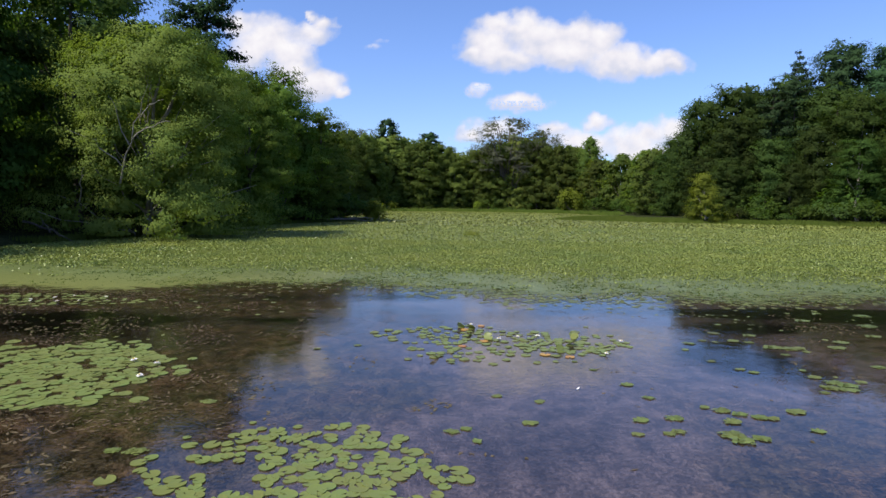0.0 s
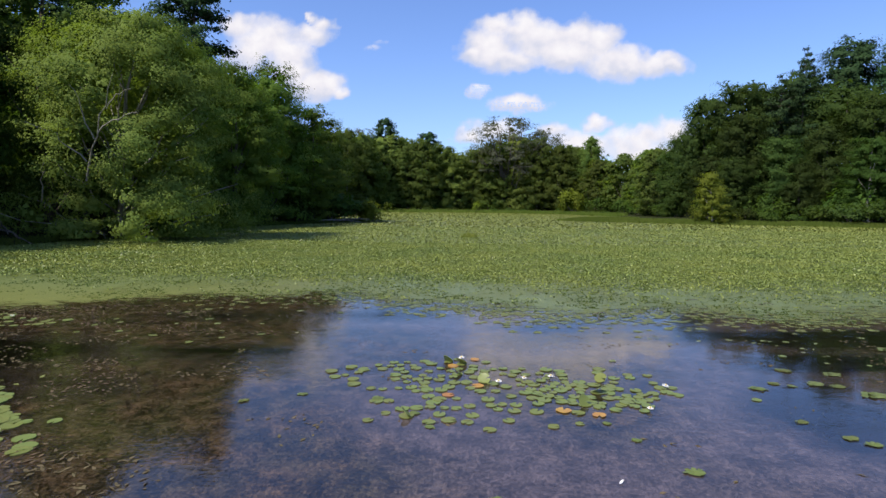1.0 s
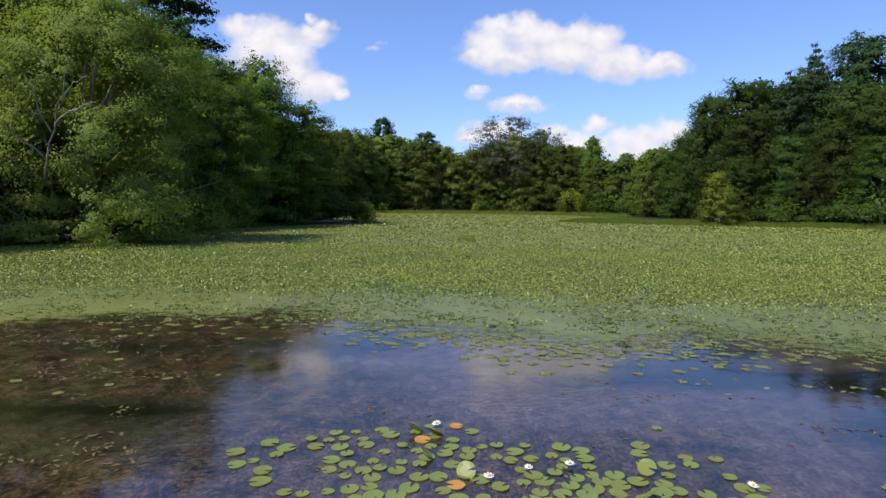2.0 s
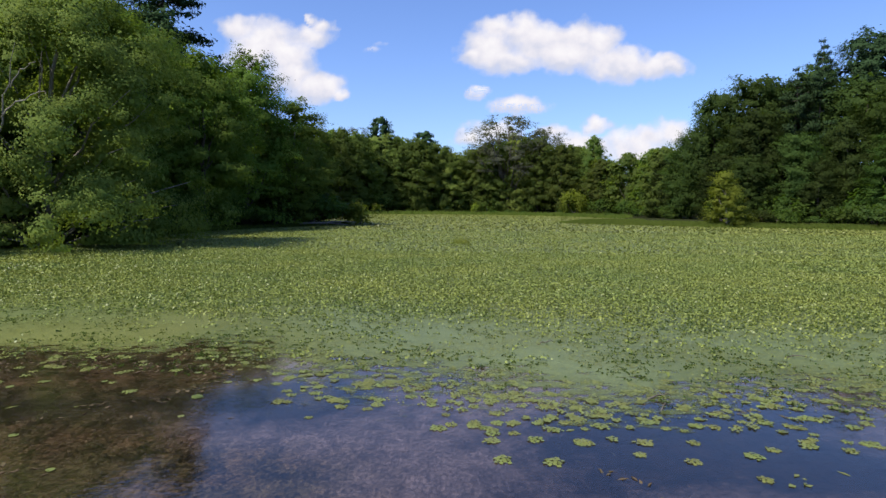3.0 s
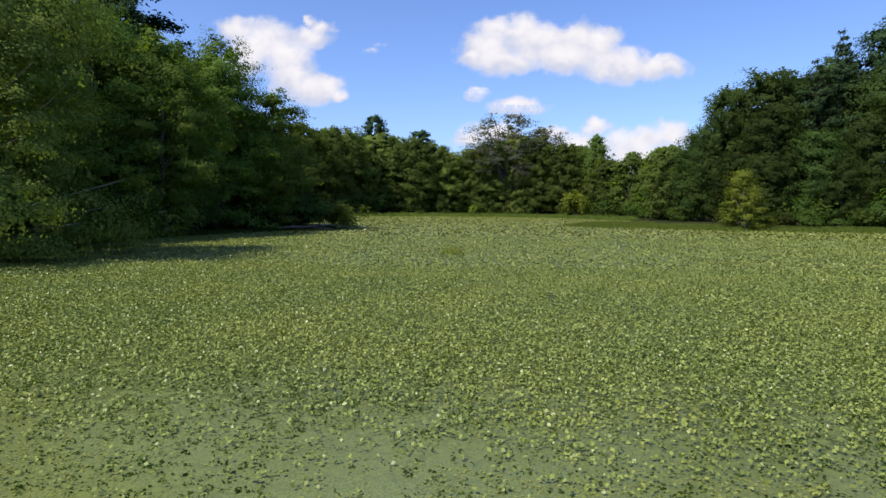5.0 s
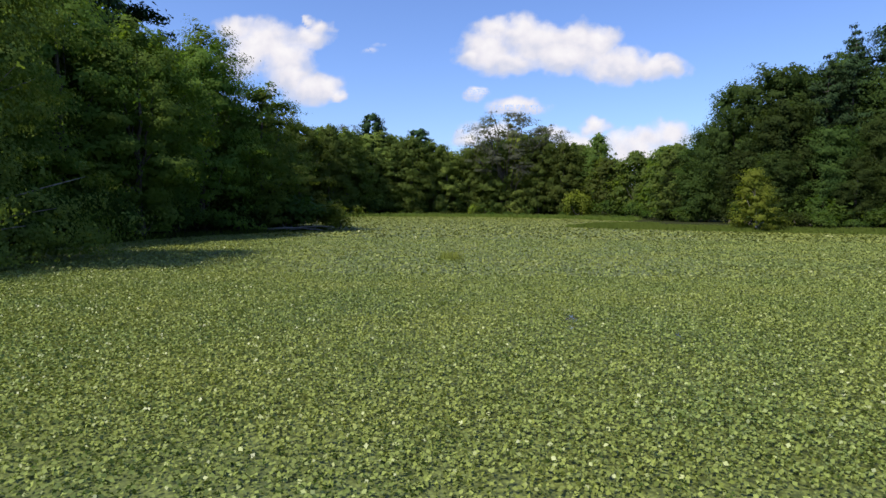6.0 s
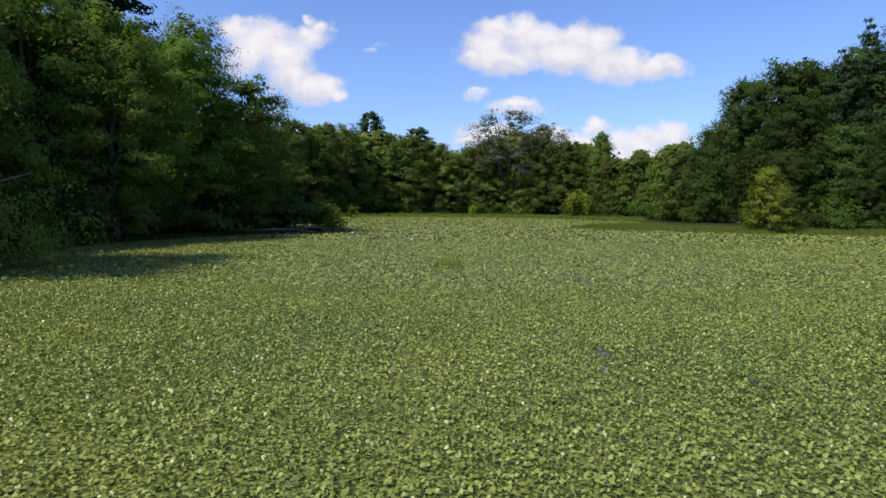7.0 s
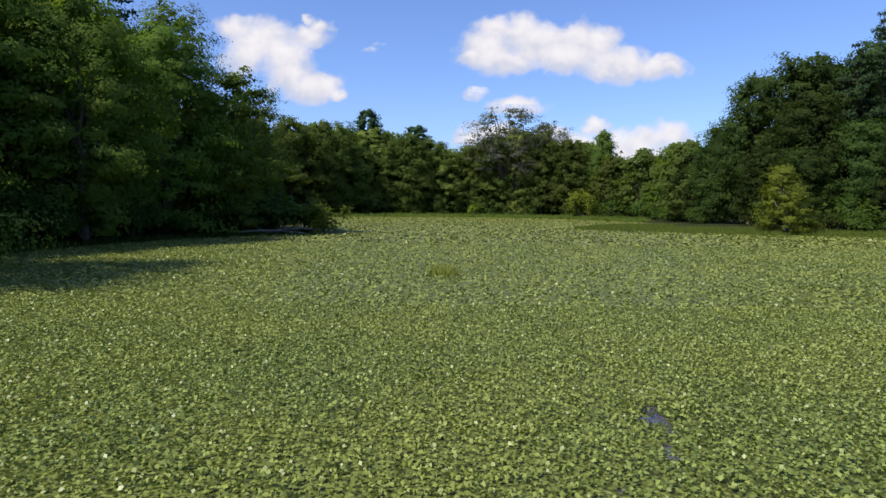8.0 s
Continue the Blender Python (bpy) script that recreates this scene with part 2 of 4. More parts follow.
    nt.links.new(ms.outputs[0], out.inputs[0])
    return m


def cloud_material():
    m, nt, out = blank("cumulus")
    co = coords(nt)
    cover, shade = (nt.nodes.new("ShaderNodeAttribute") for _ in range(2))
    cover.attribute_name, shade.attribute_name = "cover", "shade"
    puff = calc(nt, "ADD", calc(nt, "MULTIPLY", noise_tex(nt, co, 0.0055, 9, 0.62), 1.35), calc(nt, "MULTIPLY", noise_tex(nt, co, 0.003, 3), 0.35))
    dens = calc(nt, "SUBTRACT", calc(nt, "ADD", cover.outputs["Fac"], calc(nt, "MULTIPLY", puff, 0.85)), 1.02)
    alpha = ramp(nt, dens, [(0.0, 0.0), (0.12, 0.2), (0.3, 0.7), (0.6, 0.97)])
    tone = calc(nt, "ADD", shade.outputs["Fac"], calc(nt, "MULTIPLY", calc(nt, "SUBTRACT", noise_tex(nt, co, 0.008, 5), 0.5), 1.1))
    col = ramp(nt, tone, [(0.1, (0.66, 0.68, 0.8)), (0.45, (0.86, 0.83, 0.88)), (0.8, (0.99, 0.96, 0.96))])
    em = node(nt, "Emission", Strength=0.88)
    nt.links.new(col, em.inputs[0])
    clear = nt.nodes.new("ShaderNodeBsdfTransparent")
    ms = nt.nodes.new("ShaderNodeMixShader")
    nt.links.new(alpha, ms.inputs[0])
    nt.links.new(clear.outputs[0], ms.inputs[1])
    nt.links.new(em.outputs[0], ms.inputs[2])
    nt.links.new(ms.outputs[0], out.inputs[0])
    return m


GROUND, WATER, FILM, CLOUD = ground_material(), water_material(), film_material(), cloud_material()


# ---- mesh helpers ----
def mesh_of(name, verts, faces, material, smooth=False, normals=None):
    """A mesh from arrays of vertices and of faces that all have three or all have four corners."""
    me = bpy.data.meshes.new(name)
    verts, faces = np.asarray(verts, np.float32), np.asarray(faces, np.int32)
    me.vertices.add(len(verts))
    me.vertices.foreach_set("co", verts.ravel())
    me.loops.add(faces.size)
    me.loops.foreach_set("vertex_index", faces.ravel())
    me.polygons.add(len(faces))
    me.polygons.foreach_set("loop_start", np.arange(len(faces), dtype=np.int32) * faces.shape[1])
    if smooth:
        me.polygons.foreach_set("use_smooth", np.ones(len(faces), bool))
    me.materials.append(material)
    me.update(calc_edges=True)
    if normals is not None:
        me.polygons.foreach_set("use_smooth", np.ones(len(faces), bool))
        me.normals_split_custom_set_from_vertices(np.asarray(normals, np.float32))
    return me


def mesh_bm(name, bm, material, smooth=False):
    me = bpy.data.meshes.new(name)
    bm.to_mesh(me)
    bm.free()
    for f in me.polygons:
        f.use_smooth = smooth
    me.materials.append(material)
    return me


def part(name, me, parent, label="", at=None):
    ob = new(name, me)
    ob.parent = parent
    if at is not None:
        ob.matrix_basis = at
    return tagged(ob, label) if label else ob


def joined(pieces):
    verts, faces, n = [], [], 0
    for v, q in pieces:
        verts.append(v)
        faces.append(q + n)
        n += len(v)
    return np.concatenate(verts), np.concatenate(faces)


def unit(v):
    return v / np.maximum(np.linalg.norm(v, axis=-1, keepdims=True), 1e-6)


def leaf_blades(centre, up, length, width, rng, fold=0.16):
    """Folded four-cornered leaves round their centres, facing up."""
    up = unit(up)
    along = unit(np.cross(up, rng.normal(size=up.shape)))
    side = np.cross(up, along)
    length, width = np.broadcast_to(length, len(centre))[:, None], np.broadcast_to(width, len(centre))[:, None]
    corners = (centre - along * length / 2, centre - side * width / 2 + up * width * fold,
               centre + along * length / 2 - up * length * fold, centre + side * width / 2 + up * width * fold)
    return np.stack(corners, 1).reshape(-1, 3), np.arange(4 * len(centre)).reshape(-1, 4)


def leaf_tips(centre, up, length, width, rng):
    """Small three-cornered leaves for crowns and beds far from the path."""
    up = unit(up)
    along = unit(np.cross(up, rng.normal(size=up.shape)))
    side = np.cross(up, along)
    length, width = np.broadcast_to(length, len(centre))[:, None], np.broadcast_to(width, len(centre))[:, None]
    corners = (centre - along * length / 2 + side * width / 2, centre - along * length / 2 - side * width / 2, centre + along * length / 2)
    return np.stack(corners, 1).reshape(-1, 3), np.arange(3 * len(centre)).reshape(-1, 3)


def tube(points, radii, sides=6):
    points = np.asarray(points, float)
    way = unit(np.gradient(points, axis=0))
    a = unit(np.cross(way, np.where(np.abs(way[:, 2:3]) > 0.9, (1.0, 0, 0), (0, 0, 1.0))))
    b = np.cross(way, a)
    turn = np.linspace(0, 2 * np.pi, sides, endpoint=False)
    ring = a[:, None] * np.cos(turn)[None, :, None] + b[:, None] * np.sin(turn)[None, :, None]
    verts = (points[:, None] + ring * np.asarray(radii)[:, None, None]).reshape(-1, 3)
    i, j = np.meshgrid(np.arange(len(points) - 1), np.arange(sides), indexing="ij")
    k = (j + 1) % sides
    return verts, np.stack((i * sides + j, i * sides + k, (i + 1) * sides + k, (i + 1) * sides + j), -1).reshape(-1, 4)


def bent(a, b, sag, n, rng, wobble):
    s = np.linspace(0, 1, n)[:, None]
    p = np.asarray(a) * (1 - s) + np.asarray(b) * s
    p[:, 2] += sag * (s[:, 0] * (1 - s[:, 0])) * 4
    p[1:-1] += rng.normal(size=(n - 2, 3)) * wobble
    return p


def value_noise(x, y, scale, seed=0):
    return np.array([noise.noise((a * scale + seed * 7.3, b * scale - seed * 3.1, seed * 1.7)) for a, b in zip(np.ravel(x), np.ravel(y))]).reshape(np.shape(x))


# ---- pond outline and ground ----
SHORE = np.array([(-29, 30), (-27.5, 37), (-26, 42), (-24, 47), (-23.5, 60), (-23, 70), (-19.5, 80), (-14.5, 88), (-13.5, 92.5), (-19, 98),
                  (-27, 115), (-38, 150), (-37, 170), (-22, 187), (7, 200), (30, 190), (36, 184), (44, 160), (42, 140), (33, 124), (22, 116),
                  (20.5, 111), (28, 105.5), (40, 100.5), (54, 97), (67, 92), (85, 70), (92, 20), (70, -40), (10, -65), (-30, -40), (-33, 0)], float)


def shore_distance(x, y):
    """Metres outside the pond's outline; negative over the water."""
    p = np.stack((np.ravel(x), np.ravel(y)), -1)
    a, b = SHORE, np.roll(SHORE, -1, 0)
    best, inside = np.full(len(p), 1e9), np.zeros(len(p), bool)
    for (ax, ay), (bx, by) in zip(a, b):
        dx, dy = bx - ax, by - ay
        s = np.clip(((p[:, 0] - ax) * dx + (p[:, 1] - ay) * dy) / (dx * dx + dy * dy), 0, 1)
        best = np.minimum(best, np.hypot(p[:, 0] - ax - s * dx, p[:, 1] - ay - s * dy))
        inside ^= ((ay > p[:, 1]) != (by > p[:, 1])) & (p[:, 0] < dx * (p[:, 1] - ay) / (dy if dy else 1e-9) + ax)
    return np.where(inside, -best, best).reshape(np.shape(x))


def weed_mats(x, y):
    """How thick the drowned weed grows, from 0 to 1, thinned where dark tree reflections are put in."""
    mats = 0.58 + 1.2 * value_noise(x, y, 0.28, 3) + 0.75 * np.clip((-1.4 - x) / 2.5, 0, 1) + 0.5 * np.exp(-(((x - 2.4) / 3.6) ** 2 + ((y - 6.0) / 1.5) ** 2))
    wander = 0.6 * value_noise(x, y, 0.5, 33)
    # these gaps in the weed darken the water where tree reflections lie
    for cx, cy, rx, ry, clear in ((-11.2, 14.0, 5.6, 1.5, 1.7), (-5.2, 18.0, 2.4, 0.6, 0.9), (-4.1, 14.4, 2.0, 0.5, 0.9), (-6.5, 12.0, 2.0, 0.9, 1.0), (10.5, 16.3, 5.0, 1.0, 1.5), (9.5, 14.4, 4.0, 0.6, 0.8), (1.8, 18.3, 4.5, 1.1, 0.3)):
        mats = mats - clear * np.exp(-((((x - cx) / rx) ** 2 + ((y + wander - cy) / ry) ** 2) ** 1.7))
    return np.clip(mats, -0.3, 1.1)


def silt_cloud(x, y):
    """How milky the water is, from 0 to 1: stirred up over the open middle, clear along both weedy sides."""
    wander = 1.2 * value_noise(x, y, 0.4, 35)
    return np.clip((x + wander + 3.4) / 2.2, 0, 1) * (1 - 0.85 * np.exp(-((((x - 10.5) / 5.0) ** 2 + ((y + 0.6 * wander - 15.3) / 2.4) ** 2) ** 1.6)))


def ground_height(x, y):
    d = shore_distance(x, y) + 0.7 * value_noise(x, y, 0.3, 1)
    out = 0.35 * (1 - np.exp(-np.maximum(d, 0) / 1.5)) + 0.018 * np.clip(d, 0, 18) + 0.13 * np.clip(d - 18, 0, 90)
    mats = np.clip(weed_mats(x, y), 0, 1)
    bed = np.maximum(d * 0.22, -1.15 + 0.75 * mats) + 0.1 * value_noise(x, y, 0.9, 2) * np.clip(-d, 0, 1)
    return np.where(d > 0, out, bed)


def sheet(xs, ys, height=None):
    x, y = np.meshgrid(xs, ys)
    z = np.zeros_like(x) if height is None else height(x, y)
    n = len(xs)
    i, j = np.meshgrid(np.arange(len(ys) - 1), np.arange(n - 1), indexing="ij")
    q = np.stack((i * n + j, i * n + j + 1, (i + 1) * n + j + 1, (i + 1) * n + j), -1).reshape(-1, 4)
    return np.stack((x, y, z), -1).reshape(-1, 3), q


def spread(lo, hi, step, far):
    grow = np.geomspace(step, far, 22)
    return np.concatenate((lo - grow[::-1], np.arange(lo, hi + step / 2, step), hi + grow))


gv, gq = sheet(np.concatenate((spread(-60, 100, 2.0, 4500)[:43], np.arange(-17.5, 18, 0.5), spread(-60, 100, 2.0, 4500)[61:])), np.concatenate((spread(-70, 215, 2.0, 4500)[:59], np.arange(4.5, 24, 0.5), spread(-70, 215, 2.0, 4500)[69:])), ground_height)
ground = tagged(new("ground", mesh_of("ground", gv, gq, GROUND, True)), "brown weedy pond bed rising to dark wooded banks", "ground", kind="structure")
wv, wq = sheet(np.concatenate((np.linspace(-75, -20, 12), np.arange(-18, 18.1, 0.5), np.linspace(20, 115, 20))), np.concatenate((np.linspace(-85, 2, 14), np.arange(3, 24.1, 0.5), np.linspace(26, 215, 30))))
water_me = mesh_of("water", wv, wq, WATER, True)
water_me.attributes.new("weed", "FLOAT", "POINT").data.foreach_set("value", weed_mats(wv[:, 0], wv[:, 1]).astype(np.float32))
water_me.attributes.new("silt", "FLOAT", "POINT").data.foreach_set("value", silt_cloud(wv[:, 0], wv[:, 1]).astype(np.float32))
water = tagged(new("water", water_me), "calm dark pond water reflecting blue sky", "water", kind="structure")


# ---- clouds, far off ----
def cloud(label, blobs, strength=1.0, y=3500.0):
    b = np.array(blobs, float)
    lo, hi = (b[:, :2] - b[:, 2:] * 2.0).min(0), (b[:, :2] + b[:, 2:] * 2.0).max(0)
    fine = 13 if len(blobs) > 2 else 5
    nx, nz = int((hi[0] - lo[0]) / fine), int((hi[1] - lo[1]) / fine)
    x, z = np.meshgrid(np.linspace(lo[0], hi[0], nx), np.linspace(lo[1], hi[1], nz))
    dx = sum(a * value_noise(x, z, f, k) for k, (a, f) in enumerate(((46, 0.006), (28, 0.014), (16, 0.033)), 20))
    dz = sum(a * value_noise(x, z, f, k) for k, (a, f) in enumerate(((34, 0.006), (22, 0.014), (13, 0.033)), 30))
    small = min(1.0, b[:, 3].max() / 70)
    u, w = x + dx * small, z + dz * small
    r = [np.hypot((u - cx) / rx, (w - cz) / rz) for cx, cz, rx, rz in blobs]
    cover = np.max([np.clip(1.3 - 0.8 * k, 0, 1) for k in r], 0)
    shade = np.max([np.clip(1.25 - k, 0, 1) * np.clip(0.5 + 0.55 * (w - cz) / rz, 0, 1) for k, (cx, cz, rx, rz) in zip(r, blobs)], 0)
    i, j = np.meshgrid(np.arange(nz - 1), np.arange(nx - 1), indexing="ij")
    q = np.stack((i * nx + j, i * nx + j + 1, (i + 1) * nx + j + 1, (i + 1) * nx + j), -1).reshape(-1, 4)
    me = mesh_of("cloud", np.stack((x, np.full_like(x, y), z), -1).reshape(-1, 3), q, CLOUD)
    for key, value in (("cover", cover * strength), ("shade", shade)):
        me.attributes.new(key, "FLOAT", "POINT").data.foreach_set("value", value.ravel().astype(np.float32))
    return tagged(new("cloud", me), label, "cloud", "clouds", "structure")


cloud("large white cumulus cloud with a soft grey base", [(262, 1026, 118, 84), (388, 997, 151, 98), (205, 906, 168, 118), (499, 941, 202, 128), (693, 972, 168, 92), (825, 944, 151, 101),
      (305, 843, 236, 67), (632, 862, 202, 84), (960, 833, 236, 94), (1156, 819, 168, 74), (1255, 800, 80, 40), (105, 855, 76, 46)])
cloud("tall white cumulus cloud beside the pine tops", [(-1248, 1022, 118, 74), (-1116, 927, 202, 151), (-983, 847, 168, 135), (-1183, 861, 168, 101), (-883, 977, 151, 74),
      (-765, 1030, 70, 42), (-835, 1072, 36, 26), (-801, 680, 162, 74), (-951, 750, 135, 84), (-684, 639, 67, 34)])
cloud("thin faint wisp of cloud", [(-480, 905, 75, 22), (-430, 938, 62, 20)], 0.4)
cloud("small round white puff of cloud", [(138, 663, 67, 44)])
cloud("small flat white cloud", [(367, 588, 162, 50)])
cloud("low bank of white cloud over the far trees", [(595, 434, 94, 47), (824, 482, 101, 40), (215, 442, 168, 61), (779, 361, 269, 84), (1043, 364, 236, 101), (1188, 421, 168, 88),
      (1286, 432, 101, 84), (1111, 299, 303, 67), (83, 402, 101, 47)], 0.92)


# ---- trees ----
def broadleaf(name, seed, h, r, base, leaf, count, boughs, bark, foliage, label, limbs=10, low_side=None, open_top=0.0, tilt=(0, 0), belly=0.4, point=2.0, small=False, bough=(0.17, 0.31), loose=1.0):
    """A broad-leaved tree: tapered trunk, limbs, and boughs that carry sprays of leaves.
    belly: where the crown is widest, from its foot to its top; point: high for a round top, low for a pointed one; small: three-cornered leaves; loose: how far the sprays run into each other."""
    rng = np.random.default_rng(seed)
    n = np.arange(boughs)
    u = (n + rng.random(boughs)) / boughs
    u = np.clip(0.06 + 0.9 * u**1.05, 0, 1)
    wide = np.where(u < belly, 0.74 + 0.26 * np.sin(0.5 * np.pi * u / belly), np.sqrt(np.clip(1 - ((u - belly) / (1 - belly)) ** point, 0, 1)))
    turn = n * 2.39996 + rng.normal(size=boughs) * 0.35
    lobe = np.array([noise.noise((math.cos(a) * 1.3 + seed, math.sin(a) * 1.3, v * 2.4)) for a, v in zip(turn, u)])
    size = r * rng.uniform(bough[0], bough[1], boughs)
    far = np.maximum(r * wide * (0.35 + 0.65 * rng.random(boughs) ** 0.4) * (1 + 0.42 * lobe) - size * 0.55, 0.0)
    out = np.stack((np.cos(turn), np.sin(turn), np.zeros(boughs)), -1)
    c = out * far[:, None] + np.stack((0 * u, 0 * u, base + u * (h - base) - size * 0.35), -1)
    if low_side:
        k = boughs // 3
        a = rng.uniform(low_side[0], low_side[1], k)
        reach = r * rng.uniform(0.35, 1.12, k)
        out[:k] = np.stack((np.cos(a), np.sin(a), 0 * a), -1)
        c[:k] = out[:k] * reach[:, None] + np.stack((0 * a, 0 * a, rng.uniform(0.5, 0.42 * h, k)), -1)
    c[:, :2] += np.array(tilt) * (c[:, 2:] / h)
    c[:, 2] = np.maximum(c[:, 2], 0.7)
    # sprays: each bough fans outwards and droops towards its tips
    each = 7
    b = np.repeat(n, each)
    go = rng.uniform(-0.35, 0.95, len(b))[:, None] * size[b][:, None]
    spray = c[b] + out[b] * go + rng.normal(size=(len(b), 3)) * size[b][:, None] * np.array((0.42, 0.42, 0.32)) * loose - np.array((0, 0, 0.2)) * go
    ssize = size[b] * rng.uniform(0.3, 0.62, len(b))
    which = rng.choice(len(b), count, p=ssize**2 / (ssize**2).sum())
    mid, half = (base + h) / 2, (h - base) / 2
    if open_top:
        which = which[rng.random(count) > open_top * np.clip((spray[which, 2] - mid) / half, 0, 1)]
    g = rng.normal(size=(len(which), 3)) * 0.52
    ssize *= loose
    pos = spray[which] + g * ssize[which][:, None] * np.array((1.2, 1.2, 0.62))
    inner = rng.random(len(which)) < 0.13
    pos[inner] = pos[inner] * (0.72, 0.72, 1) + np.array((*tilt, 0)) * (pos[inner, 2:] / h) * 0.28
    pos[:, 2] = np.maximum(pos[:, 2], 0.25)
    axis = np.concatenate((np.array(tilt) * (pos[:, 2:] / h), pos[:, 2:]), 1)
    face = unit(unit(pos - axis) * 0.42 + unit(spray[which] - c[b[which]]) * 0.28 + g * 0.42 + np.array((0, 0, 0.42)) + np.stack((0 * g[:, 0], 0 * g[:, 0], (pos[:, 2] - mid) / half * 0.25), -1))
    up = face + rng.normal(size=pos.shape) * 0.16
    ln = leaf * rng.uniform(0.65, 1.3, len(pos))
    ln[inner] *= 2.3
    if small:
        lv, lq = leaf_tips(pos, up, ln, ln * 0.9, rng)
    else:
        lv, lq = leaf_blades(pos, up, ln, ln * 0.72, rng)
    soft = np.repeat(unit(face + unit(up) * 0.3), lq.shape[1], 0)
    top = np.array((tilt[0] * 0.85, tilt[1] * 0.85, h * 0.86))
    stem = bent((0, 0, -0.4), top, 0, 9, rng, h * 0.008)
    bole = tube(stem, np.linspace(h * 0.017, h * 0.003, 9) * np.array([1.5] + [1] * 8), 9)
    tree = tagged(new(name), label, "tree")
    part("trunk", mesh_of(name + "_trunk", *bole, bark, True), tree)
    for k, end in enumerate(rng.permutation(boughs)[:limbs]):
        root = stem[int(np.clip((c[end, 2] * 0.62) / h, 0.1, 0.8) * 8)]
        thick = h * (0.007 if k < limbs // 2 else 0.004)
        limb = tube(bent(root, c[end], rng.uniform(-0.02, 0.05) * h, 6, rng, h * 0.01), np.linspace(thick, h * 0.0012, 6), 5)
        part("branch", mesh_of(name + "_branch", *limb, bark, True), tree)
    part("crown", mesh_of(name + "_crown", lv, lq, foliage, normals=soft), tree)
    return tree


def pine(name, seed, h, r, base, count, needle, label):
    """A white pine: straight trunk, tiers of level limbs and flat plumes of needles."""
    rng = np.random.default_rng(seed)
    stem = bent((0, 0, -0.4), (0.3, 0.2, h), 0, 10, rng, h * 0.004)
    bole, pieces, at, rad, way = tube(stem, np.linspace(h * 0.014, h * 0.0015, 10), 8), [], [], [], []
    z = base
    while z < h - 0.4:
        f = (z - base) / (h - base)
        long = r * (1 - f**2.6) * (0.6 + 0.4 * min(1, f * 3 + 0.3)) + 0.8
        for turn in rng.uniform(0, 2 * np.pi) + np.arange(5) * 1.257 + rng.normal(size=5) * 0.3:
            if rng.random() < 0.16:
                continue
            ln = long * rng.uniform(0.55, 1.12)
            tip = np.array((np.cos(turn) * ln, np.sin(turn) * ln, z + ln * rng.uniform(0.02, 0.3)))
            limb = bent((0, 0, z), tip, -0.03 * ln, 5, rng, 0.05)
            pieces.append(tube(limb, np.linspace(0.011 * ln + 0.02, 0.012, 5), 5))
            for s in np.linspace(0.3, 1.02, max(3, int(ln * 1.7))):
                side = np.array((-np.sin(turn), np.cos(turn), 0)) * rng.normal() * 0.2 * ln * s
                at.append(tip * s + np.array((0, 0, z)) * (1 - s) + side + (0, 0, 0.15))
                rad.append(0.36 + 0.09 * ln * rng.uniform(0.5, 1.2))
                way.append((np.cos(turn), np.sin(turn), 0))
        z += rng.uniform(0.75, 1.4) * h / 26
    at, rad, way = np.array(at), np.array(rad), np.array(way)
    which = rng.choice(len(at), count, p=rad**2 / (rad**2).sum())
    g = rng.normal(size=(count, 3))
    pos = at[which] + g * rad[which][:, None] * np.array((0.62, 0.62, 0.32))
    face = unit(way[which] * 0.45 + g * 0.35 + np.array((0, 0, 0.75)))
    up = face + rng.normal(size=pos.shape) * 0.4
    ln = needle * rng.uniform(0.7, 1.3, count)
    lv, lq = leaf_tips(pos, up, ln, ln * 0.55, rng)
    tree = tagged(new(name), label, "pine tree")
    part("trunk", mesh_of(name + "_trunk", *bole, BARK, True), tree)
    tagged(part("branch", mesh_of(name + "_branch", *joined(pieces), BARK, True), tree), kind="stuff")
    part("crown", mesh_of(name + "_crown", lv, lq, NEEDLE, normals=np.repeat(unit(face + unit(up) * 0.3), 3, 0)), tree)
    return tree


def shrub(name, seed, h, r, leaf, count, foliage, label):
    rng = np.random.default_rng(seed)
    n = 26
    turn, far = rng.uniform(0, 6.28, n), r * rng.random(n) ** 0.6
    c = np.stack((np.cos(turn) * far, np.sin(turn) * far, h * (0.25 + 0.65 * rng.random(n) * (1 - 0.5 * far / r))), -1)
    which = rng.integers(0, n, count)
    g = rng.normal(size=(count, 3))
    pos = c[which] + g * np.array((0.17 * r, 0.17 * r, 0.1 * h))
    pos[:, 2] = np.abs(pos[:, 2]) + 0.02
    face = unit(np.array((0, 0, 0.45)) + g * 0.35 + unit(c[which]) * 0.4)
    up = face + rng.normal(size=pos.shape) * 0.36
    ln = leaf * rng.uniform(0.7, 1.3, count)
    lv, lq = leaf_tips(pos, up, ln, ln * 0.8, rng)
    pieces = [tube(bent((rng.normal() * 0.1 * r, rng.normal() * 0.1 * r, -0.2), c[k], 0.05 * h, 5, rng, 0.04 * h), np.linspace(0.02 * h, 0.004 * h, 5), 4) for k in range(3)]
    bush = tagged(new(name), label, "shrub")
    for piece in pieces:
        part("stem", mesh_of(name + "_stem", *piece, BARK, True), bush)
    part("foliage", mesh_of(name + "_foliage", lv, lq, foliage, normals=np.repeat(unit(face + unit(up) * 0.3), 3, 0)), bush)
    return bush


def stand_at(thing, x, y, scale=1.0, turn=0.0, tall=1.0):
    z = float(ground_height(np.array([x]), np.array([y]))[0])
    return Matrix.Translation((x, y, max(z, -0.1) - 0.05)) @ Matrix.Rotation(radians(turn), 4, "Z") @ Matrix.Diagonal((scale, scale, scale * tall, 1))


